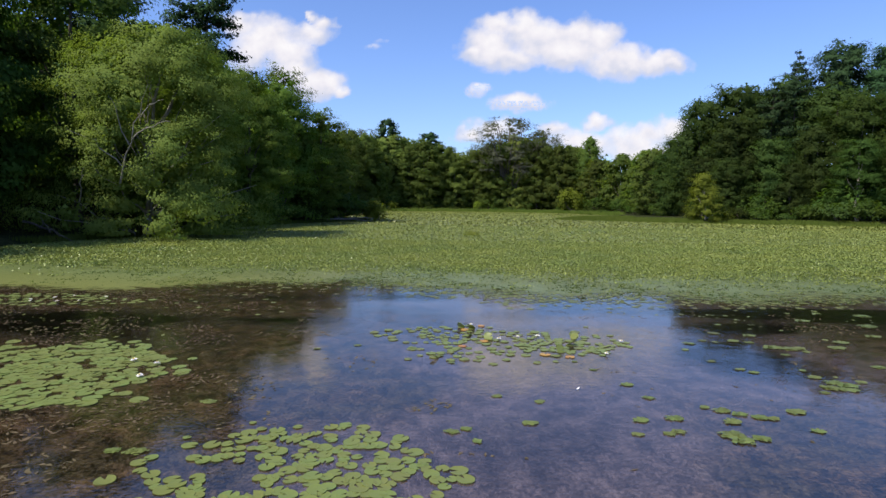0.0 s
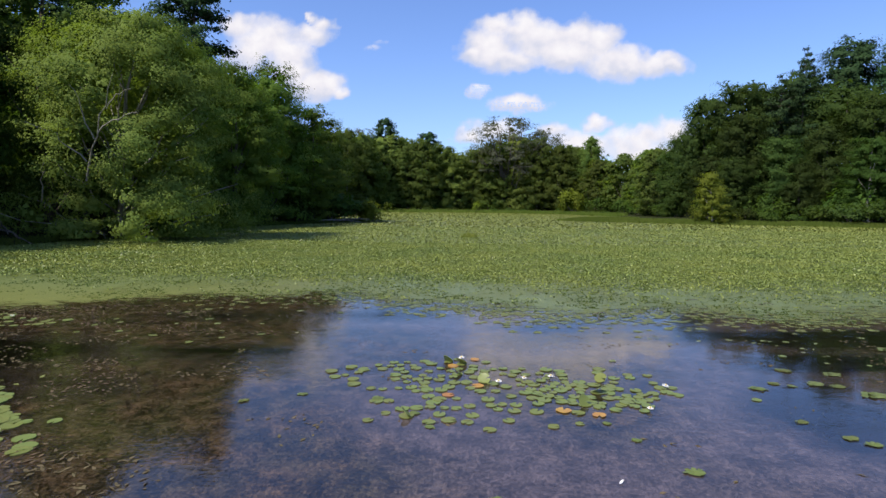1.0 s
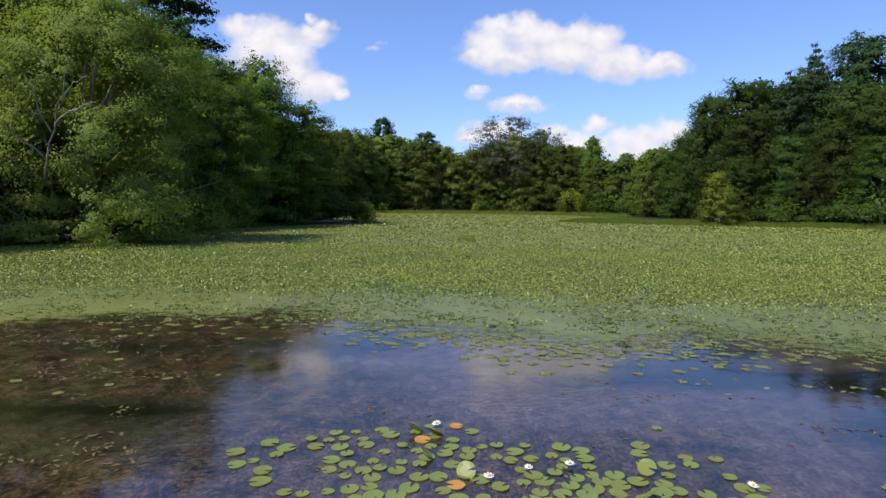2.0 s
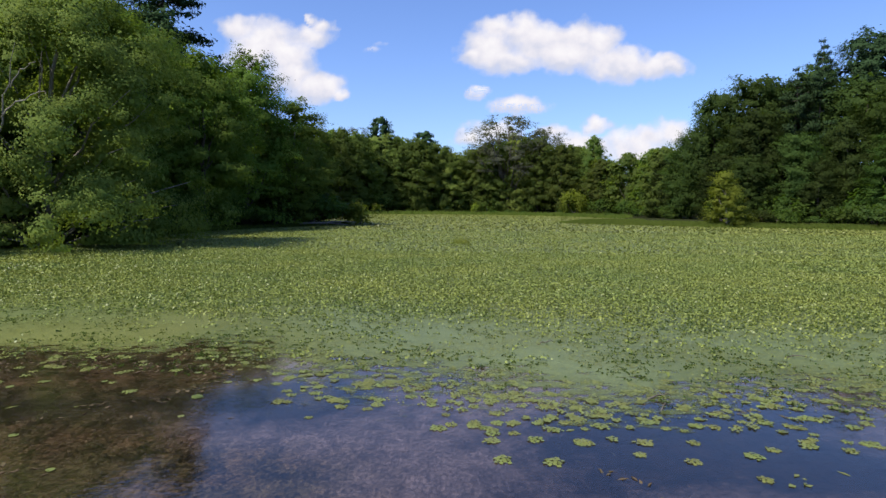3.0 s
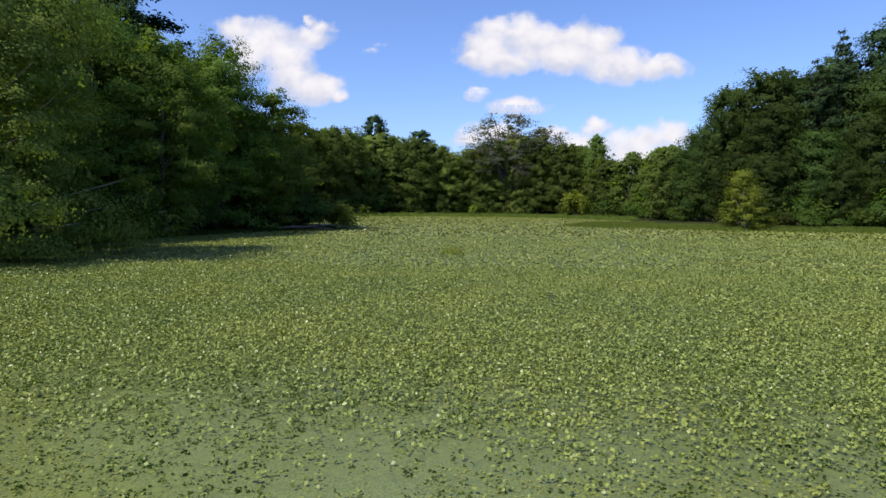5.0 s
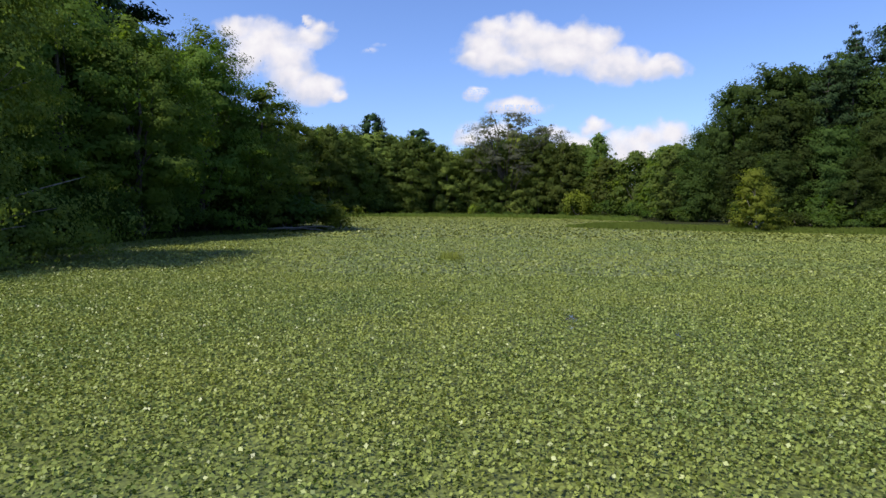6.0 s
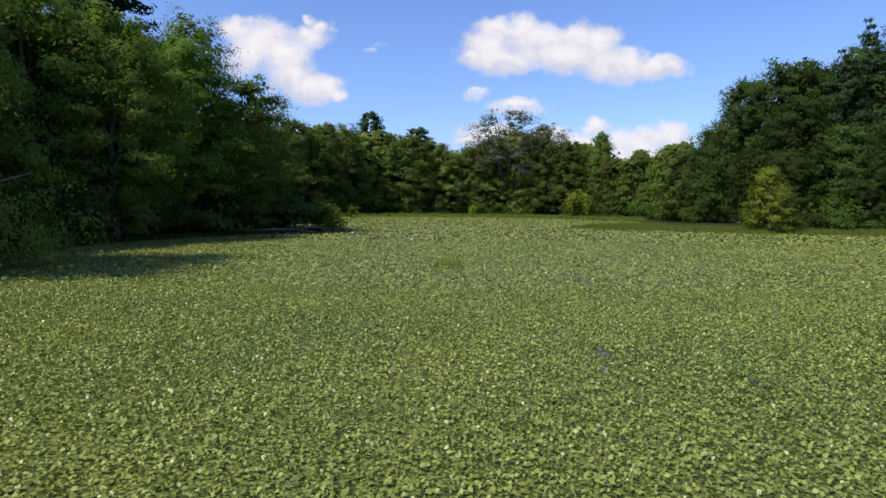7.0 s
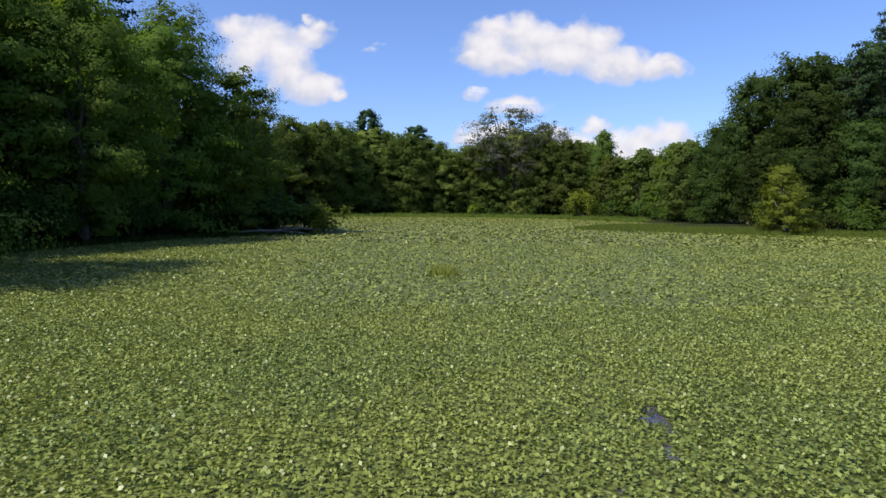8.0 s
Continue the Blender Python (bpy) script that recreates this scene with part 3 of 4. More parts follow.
def plant(model, spots, group):
    """The model at the first spot, and copies at the others: x, y, height, turn, width factor."""
    tag_h = model["tall"]
    for n, (x, y, h, turn, wide) in enumerate(spots):
        s = h / tag_h
        m = stand_at(model, x, y, s * wide, turn, 1 / wide)
        if n == 0:
            model.matrix_basis = m
            tagged(model, group=group)
        else:
            base = model.scale.copy()
            made = copy_thing(model, m @ Matrix.Diagonal((1 / base.x, 1 / base.y, 1 / base.z, 1)))
            tagged(made, group=group)


def sized(model, h):
    model["tall"] = h
    return model


# near bank: the pale leaning tree over the water, and the dark row behind it
pale = broadleaf("waterside_tree", 11, 16.8, 7.7, 3.0, 0.15, 92000, 120, BARK_PALE, LEAF_WILLOW, "pale green spreading tree leaning out over the pond", limbs=30, low_side=(-2.6, 0.6), tilt=(1.8, -0.6), belly=0.45, bough=(0.13, 0.25))
pale.matrix_basis = stand_at(pale, -25.0, 47.3, 1.0, 0)
rng = np.random.default_rng(77)
for a, b, thick in (((0.8, -5.2, 4.0), (4.6, -8.3, 10.4), 0.075), ((2.4, -6.8, 6.6), (2.2, -8.8, 9.6), 0.05), ((2.8, -7.0, 7.0), (6.2, -8.6, 8.0), 0.05), ((1.6, -6.4, 5.2), (-0.6, -8.8, 7.4), 0.05), ((3.6, -7.4, 8.4), (5.8, -8.6, 9.4), 0.035), ((-2.0, -5.6, 2.6), (0.4, -8.6, 5.0), 0.05)):
    part("dead_branch", mesh_of("dead_branch", *tube(bent(a, b, 0.25, 8, rng, 0.1), np.linspace(thick, 0.012, 8), 6), BARK_PALE, True), pale, "bare pale grey branch")
oak = sized(broadleaf("oak_tree", 21, 22, 6.6, 1.6, 0.262, 22500, 84, BARK, LEAF_OAK, "tall dark green oak on the pond bank", small=True), 22)
maple = sized(broadleaf("maple_tree", 22, 20, 6.2, 1.0, 0.22, 27000, 80, BARK, LEAF_MAPLE, "dense green maple on the pond bank", small=True, point=1.7), 20)
thin = sized(broadleaf("thin_crowned_tree", 23, 22, 5.0, 3.0, 0.2, 19000, 84, BARK_PALE, LEAF_MAPLE, "tall bank tree with a thin see-through top", limbs=24, open_top=0.62, small=True), 22)
# the last three oaks stand out of view, added to shade the left edge
plant(oak, [(-43, 46, 29, 0, 1.0), (-37, 57, 28, 70, 0.95), (-34, 66, 23, 140, 1.0), (-37, 43, 22, 200, 0.9), (-31, 76, 20, 260, 1.0), (-44, 35, 25, 30, 0.9), (-37, 30, 22, 100, 0.9), (-37.5, 20, 22, 170, 1.0), (-36.5, 37.5, 19, 330, 1.0)], "trees on the near bank")
plant(maple, [(-29.5, 57, 18, 0, 1.0), (-28.5, 66, 20, 80, 1.0), (-27, 77, 19, 150, 1.0), (-20, 88, 16.5, 300, 1.1), (-24, 81, 19.5, 210, 1.0), (-27, 100, 15, 20, 1.0), (-24.5, 70, 18, 110, 1.0)], "trees on the near bank")
plant(thin, [(-25, 85.5, 22.8, 0, 1.05), (-29.5, 91, 22.5, 120, 1.0)], "trees on the near bank")
big_pine = sized(pine("white_pine", 31, 34, 7.2, 9, 27000, 0.5, "tall dark white pine standing above the trees"), 34)
round_pine = tagged(sized(broadleaf("round_pine", 32, 34, 6.0, 14, 0.36, 24000, 80, BARK, NEEDLE, "tall dark pine with a broad rounded head", limbs=12, small=True, belly=0.6, point=2.6, bough=(0.2, 0.34), loose=1.2), 34), category="pine tree")
plant(big_pine, [(-35.5, 84.5, 36, 0, 1.0), (-43, 72, 34, 90, 1.0), (73, 129, 33.5, 40, 0.55), (65, 134, 26.5, 310, 0.7), (63.5, 120.5, 27, 20, 0.75), (68.5, 122, 29, 250, 0.8)], "white pines")
plant(round_pine, [(81, 127, 34.5, 160, 1.0), (89, 122, 33.5, 220, 1.05)], "white pines")

# wood across the water on the other bank
rng = np.random.default_rng(5)
oak_b = sized(broadleaf("bank_oak", 41, 22, 7.0, 1.0, 0.278, 25500, 130, BARK, LEAF_BANK, "dark green broad oak at the water meadow", limbs=6, loose=1.35, small=True, bough=(0.12, 0.23)), 22)
maple_b = sized(broadleaf("bank_maple", 42, 20, 6.5, 0.6, 0.272, 25500, 120, BARK, LEAF_WOOD, "olive green leafy tree at the water meadow", limbs=6, loose=1.35, small=True, bough=(0.12, 0.23)), 20)
lime_b = sized(broadleaf("bank_lime_tree", 44, 22, 7.2, 1.8, 0.283, 25500, 90, BARK_PALE, LEAF_FRESH, "fresh green tree with drooping boughs on the bank", limbs=9, loose=1.1, small=True, bough=(0.14, 0.27)), 22)
plant(oak_b, [(76, 120, 25.5, 0, 1.1), (65, 129, 27, 50, 1.0), (70, 127, 28, 110, 1.0), (90, 104, 28, 20, 1.1), (98, 90, 28, 140, 1.1), (62, 110, 11, 200, 1.0), (69, 114, 18, 250, 0.9)], "trees on the far side")
plant(maple_b, [(59, 126, 27.8, 0, 1.0), (54, 132, 26.5, 230, 0.8), (52, 138, 19, 60, 1.0), (50, 148, 15, 300, 0.9), (56, 119, 20, 30, 1.0), (51, 122, 13, 200, 1.0), (52.5, 115, 12, 90, 1.0), (60, 114, 16, 150, 1.0)], "trees on the far side")
plant(lime_b, [(75, 111, 23.5, 0, 1.0), (83, 109, 25, 70, 1.1), (70.5, 104.5, 15, 130, 1.0), (79, 101, 19, 190, 1.0), (87, 97, 21, 250, 1.0), (95, 87, 21, 310, 1.0)], "trees on the far side")
yellow = broadleaf("young_yellow_tree", 43, 8.8, 3.6, 0.2, 0.2, 7500, 40, BARK_PALE, LEAF_YELLOW, "small bright yellow-green tree at the edge of the sedge", limbs=8, tilt=(-0.8, 0), belly=0.22, point=1.2, small=True)
yellow.matrix_basis = stand_at(yellow, 43.2, 101.5, 1.0)

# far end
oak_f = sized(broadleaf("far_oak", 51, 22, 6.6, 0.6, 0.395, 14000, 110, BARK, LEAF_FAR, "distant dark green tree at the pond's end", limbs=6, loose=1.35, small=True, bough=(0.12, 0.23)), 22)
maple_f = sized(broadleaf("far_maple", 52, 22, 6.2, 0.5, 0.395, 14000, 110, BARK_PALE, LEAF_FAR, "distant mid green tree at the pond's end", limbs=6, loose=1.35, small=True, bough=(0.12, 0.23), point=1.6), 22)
grey_f = sized(broadleaf("far_bare_tree", 53, 30, 10, 11, 0.3, 8500, 90, BARK, LEAF_TWIG, "distant tree with a thin grey twiggy crown", limbs=44, small=True, bough=(0.1, 0.18)), 30)
spots = []
for n, x in enumerate(np.linspace(-62, 86, 27)):
    h = float(np.interp(x, [-60, -34, -20, -6, -1, 9, 17, 30, 38, 45, 51, 67, 75, 90], [26, 26, 28, 26.5, 22.5, 25.5, 27, 28, 23, 24, 18.5, 18.5, 23, 26]))
    far = float(np.interp(x, [-60, -38, -22, 7, 30, 40, 60, 90], [150, 180, 197, 208, 199, 200, 190, 175]))
    spots.append((x + rng.normal() * 0.8, far + rng.uniform(0, 6), h * rng.uniform(0.88, 1.0), rng.uniform(0, 360), rng.uniform(0.85, 1.15)))
back = [(x + 3, y + 15, h * rng.uniform(0.85, 0.98), rng.uniform(0, 360), 1.1) for x, y, h, t, w in spots]
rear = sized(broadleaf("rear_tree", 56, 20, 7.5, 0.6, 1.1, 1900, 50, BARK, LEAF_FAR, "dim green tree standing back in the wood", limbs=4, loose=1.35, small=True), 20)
plant(oak_f, spots[0::2], "trees at the pond's end")
lime_f = sized(broadleaf("far_lime_tree", 57, 22, 6.2, 0.5, 0.395, 14000, 110, BARK_PALE, LEAF_WILLOW, "distant light yellow-green tree at the pond's end", limbs=6, loose=1.35, small=True, bough=(0.12, 0.23), point=1.8), 22)
plant(lime_f, spots[3:18:4], "trees at the pond's end")
plant(maple_f, [(45.5, 201, 25.5, 200, 0.75)] + spots[1::4] + spots[19::4], "trees at the pond's end")
left_wood = [(-66 - 9 * (k % 3) + rng.normal(), 22 + 9.5 * k, 25, rng.uniform(0, 360), 1.2) for k in range(14)]
plant(rear, back + left_wood, "trees at the pond's end")
plant(grey_f, [(19, 207, 33, 0, 1.4), (31, 210, 29, 90, 1.0), (-31, 203, 28, 200, 0.7)], "trees at the pond's end")
far_pine = tagged(sized(broadleaf("far_pine", 54, 29, 4.6, 17, 0.5, 5500, 40, BARK, NEEDLE, "distant pine with a round head above the trees", limbs=8, small=True, belly=0.6, point=2.6, bough=(0.2, 0.34)), 29), category="pine tree")
plant(far_pine, [(-23.5, 204, 31, 0, 0.9), (-9, 208, 27.2, 100, 0.9)], "trees at the pond's end")
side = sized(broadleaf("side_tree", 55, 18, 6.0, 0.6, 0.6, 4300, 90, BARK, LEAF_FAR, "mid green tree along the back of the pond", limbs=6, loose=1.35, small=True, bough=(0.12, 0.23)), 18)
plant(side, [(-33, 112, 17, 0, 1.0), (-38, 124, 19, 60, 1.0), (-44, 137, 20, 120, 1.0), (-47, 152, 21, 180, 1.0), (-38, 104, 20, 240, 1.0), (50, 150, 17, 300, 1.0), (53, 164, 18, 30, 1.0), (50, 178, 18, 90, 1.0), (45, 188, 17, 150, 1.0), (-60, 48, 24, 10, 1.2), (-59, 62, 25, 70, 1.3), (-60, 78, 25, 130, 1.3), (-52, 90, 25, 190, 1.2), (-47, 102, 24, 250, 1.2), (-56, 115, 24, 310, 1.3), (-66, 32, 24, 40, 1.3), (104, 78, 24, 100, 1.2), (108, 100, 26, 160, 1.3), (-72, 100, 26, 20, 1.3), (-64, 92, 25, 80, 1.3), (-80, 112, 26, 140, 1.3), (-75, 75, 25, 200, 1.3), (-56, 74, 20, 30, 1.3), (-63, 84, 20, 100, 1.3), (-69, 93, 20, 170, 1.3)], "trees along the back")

# undergrowth along the banks
low_green = sized(shrub("shrub", 61, 3.0, 2.2, 0.3, 1000, LEAF_OAK, "dark green shrub at the water's edge"), 3.0)
light_green = sized(shrub("light_shrub", 62, 3.0, 2.2, 0.28, 1200, LEAF_BANK, "deep green leafy shrub at the water's edge"), 3.0)
ring, walked = [], 0.0
for (ax, ay), (bx, by) in zip(SHORE[1:27], SHORE[2:28]):
    long = math.hypot(bx - ax, by - ay)
    for s in np.arange(1.5, long, 3.6 if ay < 110 else 4.8):
        nx, ny = -(by - ay) / long, (bx - ax) / long
        off = rng.uniform(1.6, 4.5) + (4.0 if 18 < ax < 70 and ay < 125 else 0.0)
        ring.append((ax + (bx - ax) * s / long + nx * off, ay + (by - ay) * s / long + ny * off, rng.uniform(1.8, 4.4), rng.uniform(0, 360), rng.uniform(0.9, 1.4)))
deep = [(x + (6.0 if x > 15 else -6.0) * (0.4 if y > 150 else 1.0) + rng.normal(), y + (7.0 if y > 95 else 0.0), h * 1.6, rng.uniform(0, 360), w) for x, y, h, t, w in ring if y > 52]
near_green = sized(shrub("near_shrub", 64, 3.0, 2.2, 0.15, 5200, LEAF_OAK, "dark green shrub under the bank trees"), 3.0)
plant(near_green, [r for r in ring if r[0] < -10 and 50 < r[1] < 80], "bank shrubs")
ring, deep = ([r for r in rows if not (r[0] < -10 and r[1] < 80) and not (14 < r[0] < 47 and 92 < r[1] < 165)] for rows in (ring, deep))
ring = [(x, y, h * (0.45 if y > 165 else 1.0), turn, w) for x, y, h, turn, w in ring]
plant(low_green, [r for r in ring[0::2]] + deep[::2], "bank shrubs")
plant(light_green, [r for r in ring[1::2]], "bank shrubs")
bright = sized(shrub("bright_shrub", 63, 5.0, 2.4, 0.36, 2200, LEAF_YELLOW, "bright yellow-green shrub by the water"), 5.0)
plant(bright, [(37, 186, 9.0, 0, 0.8), (-12.3, 92.5, 4.4, 90, 1.2), (8, 203, 4.0, 180, 0.7)], "bright shrubs")


# ---- sedge and reeds ----
def blades(name, spots, tall, width, rng, label, category="grass"):
    p = np.asarray(spots, float)
    h = tall * rng.uniform(0.55, 1.2, len(p))[:, None]
    turn = rng.uniform(-1.2, 1.2, len(p))
    side = np.stack((np.cos(turn), np.sin(turn), np.zeros(len(p))), -1) * width
    lean = rng.normal(size=(len(p), 3)) * np.array((0.3, 0.3, 0)) * h
    up = np.array((0, 0, 1.0)) * h
    v = np.stack((p - side, p + side, p + lean + up + side * 0.15, p + lean + up - side * 0.15), 1).reshape(-1, 3)
    return tagged(new(name, mesh_of(name, v, np.arange(4 * len(p)).reshape(-1, 4), GRASS, normals=unit(np.repeat(rng.normal(size=p.shape) * 0.35 + (0, 0, 1.0), 4, 0)))), label, category, kind="stuff")


def shore_strip(first, last, n, lo, hi, rng):
    k = rng.integers(first, last, n)
    s = rng.random(n)[:, None]
    a, b = SHORE[k], SHORE[(k + 1) % len(SHORE)]
    way = unit(b - a)
    p = a + (b - a) * s + np.stack((-way[:, 1], way[:, 0]), -1) * rng.uniform(lo, hi, n)[:, None]
    z = ground_height(p[:, 0], p[:, 1])
    return np.concatenate((p, np.maximum(z, -0.05)[:, None]), 1)


blades("marsh_sedge", shore_strip(19, 26, 34000, -1.5, 6.0, rng), 0.4, 0.05, rng, "yellow-green sedge strip along the wooded bank")
blades("far_sedge", shore_strip(11, 17, 14000, -3.0, 3.0, rng), 0.9, 0.09, rng, "yellow-green grass fringe at the pond's end")
blades("bank_weeds", shore_strip(1, 10, 7000, -0.3, 1.6, rng), 0.3, 0.03, rng, "low green weeds under the bank trees")
tuft = np.stack((1.6 + rng.normal(size=240) * 0.3, 54.0 + rng.normal(size=240) * 0.3, np.zeros(240)), -1)
blades("reed_tuft", tuft, 0.42, 0.025, rng, "small yellow-green reed tuft amid floating leaves", "reeds").data.materials[0] = LEAF_WILLOW


# ---- floating plants ----
def film_edge(x):
    return np.interp(x, [-40, -15, -11, -8, -6, -4.3, -2.4, -0.7, 1.3, 2.7, 4.1, 7.7, 9.2, 15, 30, 60], [19, 18.9, 18.6, 20.4, 21.0, 21.5, 20.6, 19.6, 18.8, 18.4, 18.5, 18.9, 18.4, 19.5, 20.3, 22])


def leaf_edge(x):
    return np.interp(x, [-30, -20, -14.5, -9.4, -4.6, 0, 4.2, 10.3, 17.7, 40], [26.0, 25.0, 24.3, 24.2, 24.2, 23.6, 22.8, 22.3, 23.6, 25.6])


HOLES = [(4.95, 36.5, 0.27), (4.7, 35.3, 0.15), (3.7, 34.3, 0.15), (7.1, 34.6, 0.17)]
fx, fy = np.concatenate((np.arange(-60, -10, 1.2), np.arange(-10, 14, 0.3), np.arange(14, 100, 1.2))), np.concatenate((np.arange(13, 39, 0.3), np.arange(39, 206, 4.0)))
fv, fq = sheet(fx, fy, lambda x, y: np.full_like(x, 0.006))
past = fv[:, 1] - film_edge(fv[:, 0]) + 1.0 * value_noise(fv[:, 0], fv[:, 1], 0.35, 4)
cover = np.clip(0.5 + past * np.where(fv[:, 0] < -3, 0.22, 0.13), 0, 1.2)
cover[past < -3.5] = 0
for hx, hy, hr in HOLES:
    cover[np.hypot((fv[:, 0] - hx) * 1.3, (fv[:, 1] - hy) * 0.7) < hr * 1.5] *= 0.35
film_me = mesh_of("duckweed", fv, fq, FILM)
film_me.attributes.new("cover", "FLOAT", "POINT").data.foreach_set("value", cover.astype(np.float32))
film_me.attributes.new("leafy", "FLOAT", "POINT").data.foreach_set("value", np.clip((fv[:, 1] - leaf_edge(fv[:, 0])) * 0.18, 0, 1).astype(np.float32))
aged = np.clip((-3.0 - fv[:, 0]) / 4 + 0.9 * value_noise(fv[:, 0], fv[:, 1], 0.4, 31), 0, 0.85) * np.clip(1.3 - (fv[:, 1] - film_edge(fv[:, 0])) / 4, 0, 1)
film_me.attributes.new("aged", "FLOAT", "POINT").data.foreach_set("value", aged.astype(np.float32))
tagged(new("duckweed_film", film_me), "thin grey-green film of duckweed on the water", "duckweed", kind="stuff")


def carpet(y0, y1, per_m2, leaves, size, reach, seed, fill=0.2, tip=0.42):
    """Floating rosettes scattered over one stretch of the pond."""
    rng = np.random.default_rng(seed)
    step = 1 / math.sqrt(per_m2)
    x, y = (a.ravel() for a in np.meshgrid(np.arange(-48, 102, step), np.arange(y0, y1, step)))
    x, y = x + rng.uniform(-0.6, 0.6, len(x)) * step, y + rng.uniform(-0.6, 0.6, len(y)) * step
    near = np.abs(x - 1.0) < 0.77 * (y + 2.0)
    x, y = x[near], y[near]
    if y0 < 40:
        thin = (np.abs(x - 1.0) < 16) | (rng.random(len(x)) < 0.5)
        x, y = x[thin], y[thin]
    keep = shore_distance(x, y) < -0.2
    x, y = x[keep], y[keep]
    past = y - leaf_edge(x)
    if y0 < 40:
        past = past + 1.6 * value_noise(x, y, 0.5, 6) + 0.8 * value_noise(x, y, 2.0, 7)
    keep = rng.random(len(x)) < (np.clip(0.06 + past * fill, 0.035, 1) * (past > -3.2) if fill else np.clip(0.5 + past * 0.3, 0, 1) * np.clip(2.2 - past * 0.2, 0, 1))
    x, y = x[keep], y[keep]
    keep = np.ones(len(x), bool)
    for hx, hy, hr in HOLES:
        keep &= np.hypot((x - hx) * 1.5, (y - hy) * 0.65) > hr
    x, y = x[keep], y[keep]
    turn = rng.uniform(0, 6.28, (len(x), 1)) + np.arange(leaves) * 2.4
    far = reach * np.sqrt((np.arange(leaves) + 0.6) / leaves) * rng.uniform(0.75, 1.15, (len(x), leaves))
    lift = rng.uniform(0.015, 0.05, (len(x), 1))
    c = np.stack((x[:, None] + np.cos(turn) * far, y[:, None] + np.sin(turn) * far, lift + 0.05 * (1 - far / reach) + rng.uniform(0, 0.02, far.shape)), -1).reshape(-1, 3)
    up = np.stack((np.cos(turn) * 0.25, np.sin(turn) * 0.25, np.ones_like(turn)), -1).reshape(-1, 3) + rng.normal(size=c.shape) * tip
    ln = size * rng.uniform(0.55, 1.35, len(c))
    if y0 < 40:
        ln = ln * np.where(np.abs(c[:, 0] - 1.0) < 16, 1.0, 1.4)
    return leaf_blades(c, up, ln, ln * 0.8, rng, 0.14) if y0 < 40 else leaf_tips(c, up, ln, ln, rng)


beds = tagged(new("floating_leaf_carpet"), "dense green carpet of small floating leaves", "water plants")
for y0, y1, per, leaves, size, reach, seed, tip in ((20, 46, 40, 8, 0.062, 0.15, 71, 0.6), (46, 76, 8.5, 7, 0.105, 0.25, 72, 0.42), (76, 200, 1.8, 5, 0.27, 0.5, 73, 0.3)):
    tagged(part("leaf_bed", mesh_of("leaf_bed", *carpet(y0, y1, per, leaves, size, reach, seed, tip=tip), CARPET), beds), kind="stuff")


tagged(part("leaf_bed", mesh_of("leaf_bed", *carpet(18.5, 30, 42, 2, 0.055, 0.05, 74, 0.0), CARPET), beds), kind="stuff")


def flecks(n, lo, hi, size, seed, lift=0.0):
    """Tiny dark leaf tips that break through the film; in the carpet they imitate leaf shadows."""
    rng = np.random.default_rng(seed)
    x = rng.uniform(-16, 24, n)
    y = leaf_edge(x) + rng.uniform(lo, hi, n)
    keep = rng.random(n) < np.clip(0.5 + 1.6 * value_noise(x, y, 0.7, 21), 0.05, 1)
    x, y = x[keep], y[keep]
    k = rng.integers(2, 6, len(x))
    x, y = np.repeat(x, k), np.repeat(y, k)
    c = np.stack((x + rng.normal(size=len(x)) * 0.035, y + rng.normal(size=len(x)) * 0.035, lift + rng.uniform(0.008, 0.024, len(x))), -1)
    ln = size * rng.uniform(0.5, 1.3, len(c))
    return leaf_blades(c, np.array((0, 0, 0.5)) + rng.normal(size=c.shape) * 0.5, ln, ln * 0.6, rng, 0.2)


tagged(part("leaf_tip", mesh_of("leaf_tip", *flecks(7000, -3.2, 4.5, 0.055, 76), LEAF_BANK), beds, "dark green leaf tips and shade flecks"), kind="stuff")
tagged(part("leaf_tip", mesh_of("leaf_tip", *flecks(3200, -4.4, 0.0, 0.045, 77), LEAF_BANK), beds, "dark green leaf tips and shade flecks"), kind="stuff")
# across the carpet, dark leaves stand in for the shadows between its leaves
tagged(part("leaf_tip", mesh_of("leaf_tip", *flecks(17000, 1.0, 18.0, 0.045, 79, 0.04), LEAF_BANK), beds, "dark green leaf tips and shade flecks"), kind="stuff")


def fronds(n, seed):
    """Loose small leaves lying flat in the film, thinning out over open water."""
    rng = np.random.default_rng(seed)
    x = rng.uniform(-11, 13, n)
    y = film_edge(x) + rng.uniform(-0.8, 5.0, n)
    past = y - film_edge(x) + 1.0 * value_noise(x, y, 0.35, 4)
    keep = rng.random(n) < np.clip(0.5 + past * 0.5, 0, 1) * np.clip(0.55 + 1.5 * value_noise(x, y, 0.9, 22), 0.12, 1)
    x, y = x[keep], y[keep]
    c = np.stack((x, y, rng.uniform(0.009, 0.014, len(x))), -1)
    ln = rng.uniform(0.02, 0.06, len(c))
    return leaf_blades(c, np.array((0, 0, 1.0)) + rng.normal(size=c.shape) * 0.08, ln, ln * 0.75, rng, 0.04)


tagged(part("loose_leaf", mesh_of("loose_leaf", *fronds(38000, 78), CARPET), beds, "small yellow-green leaves"), kind="stuff")


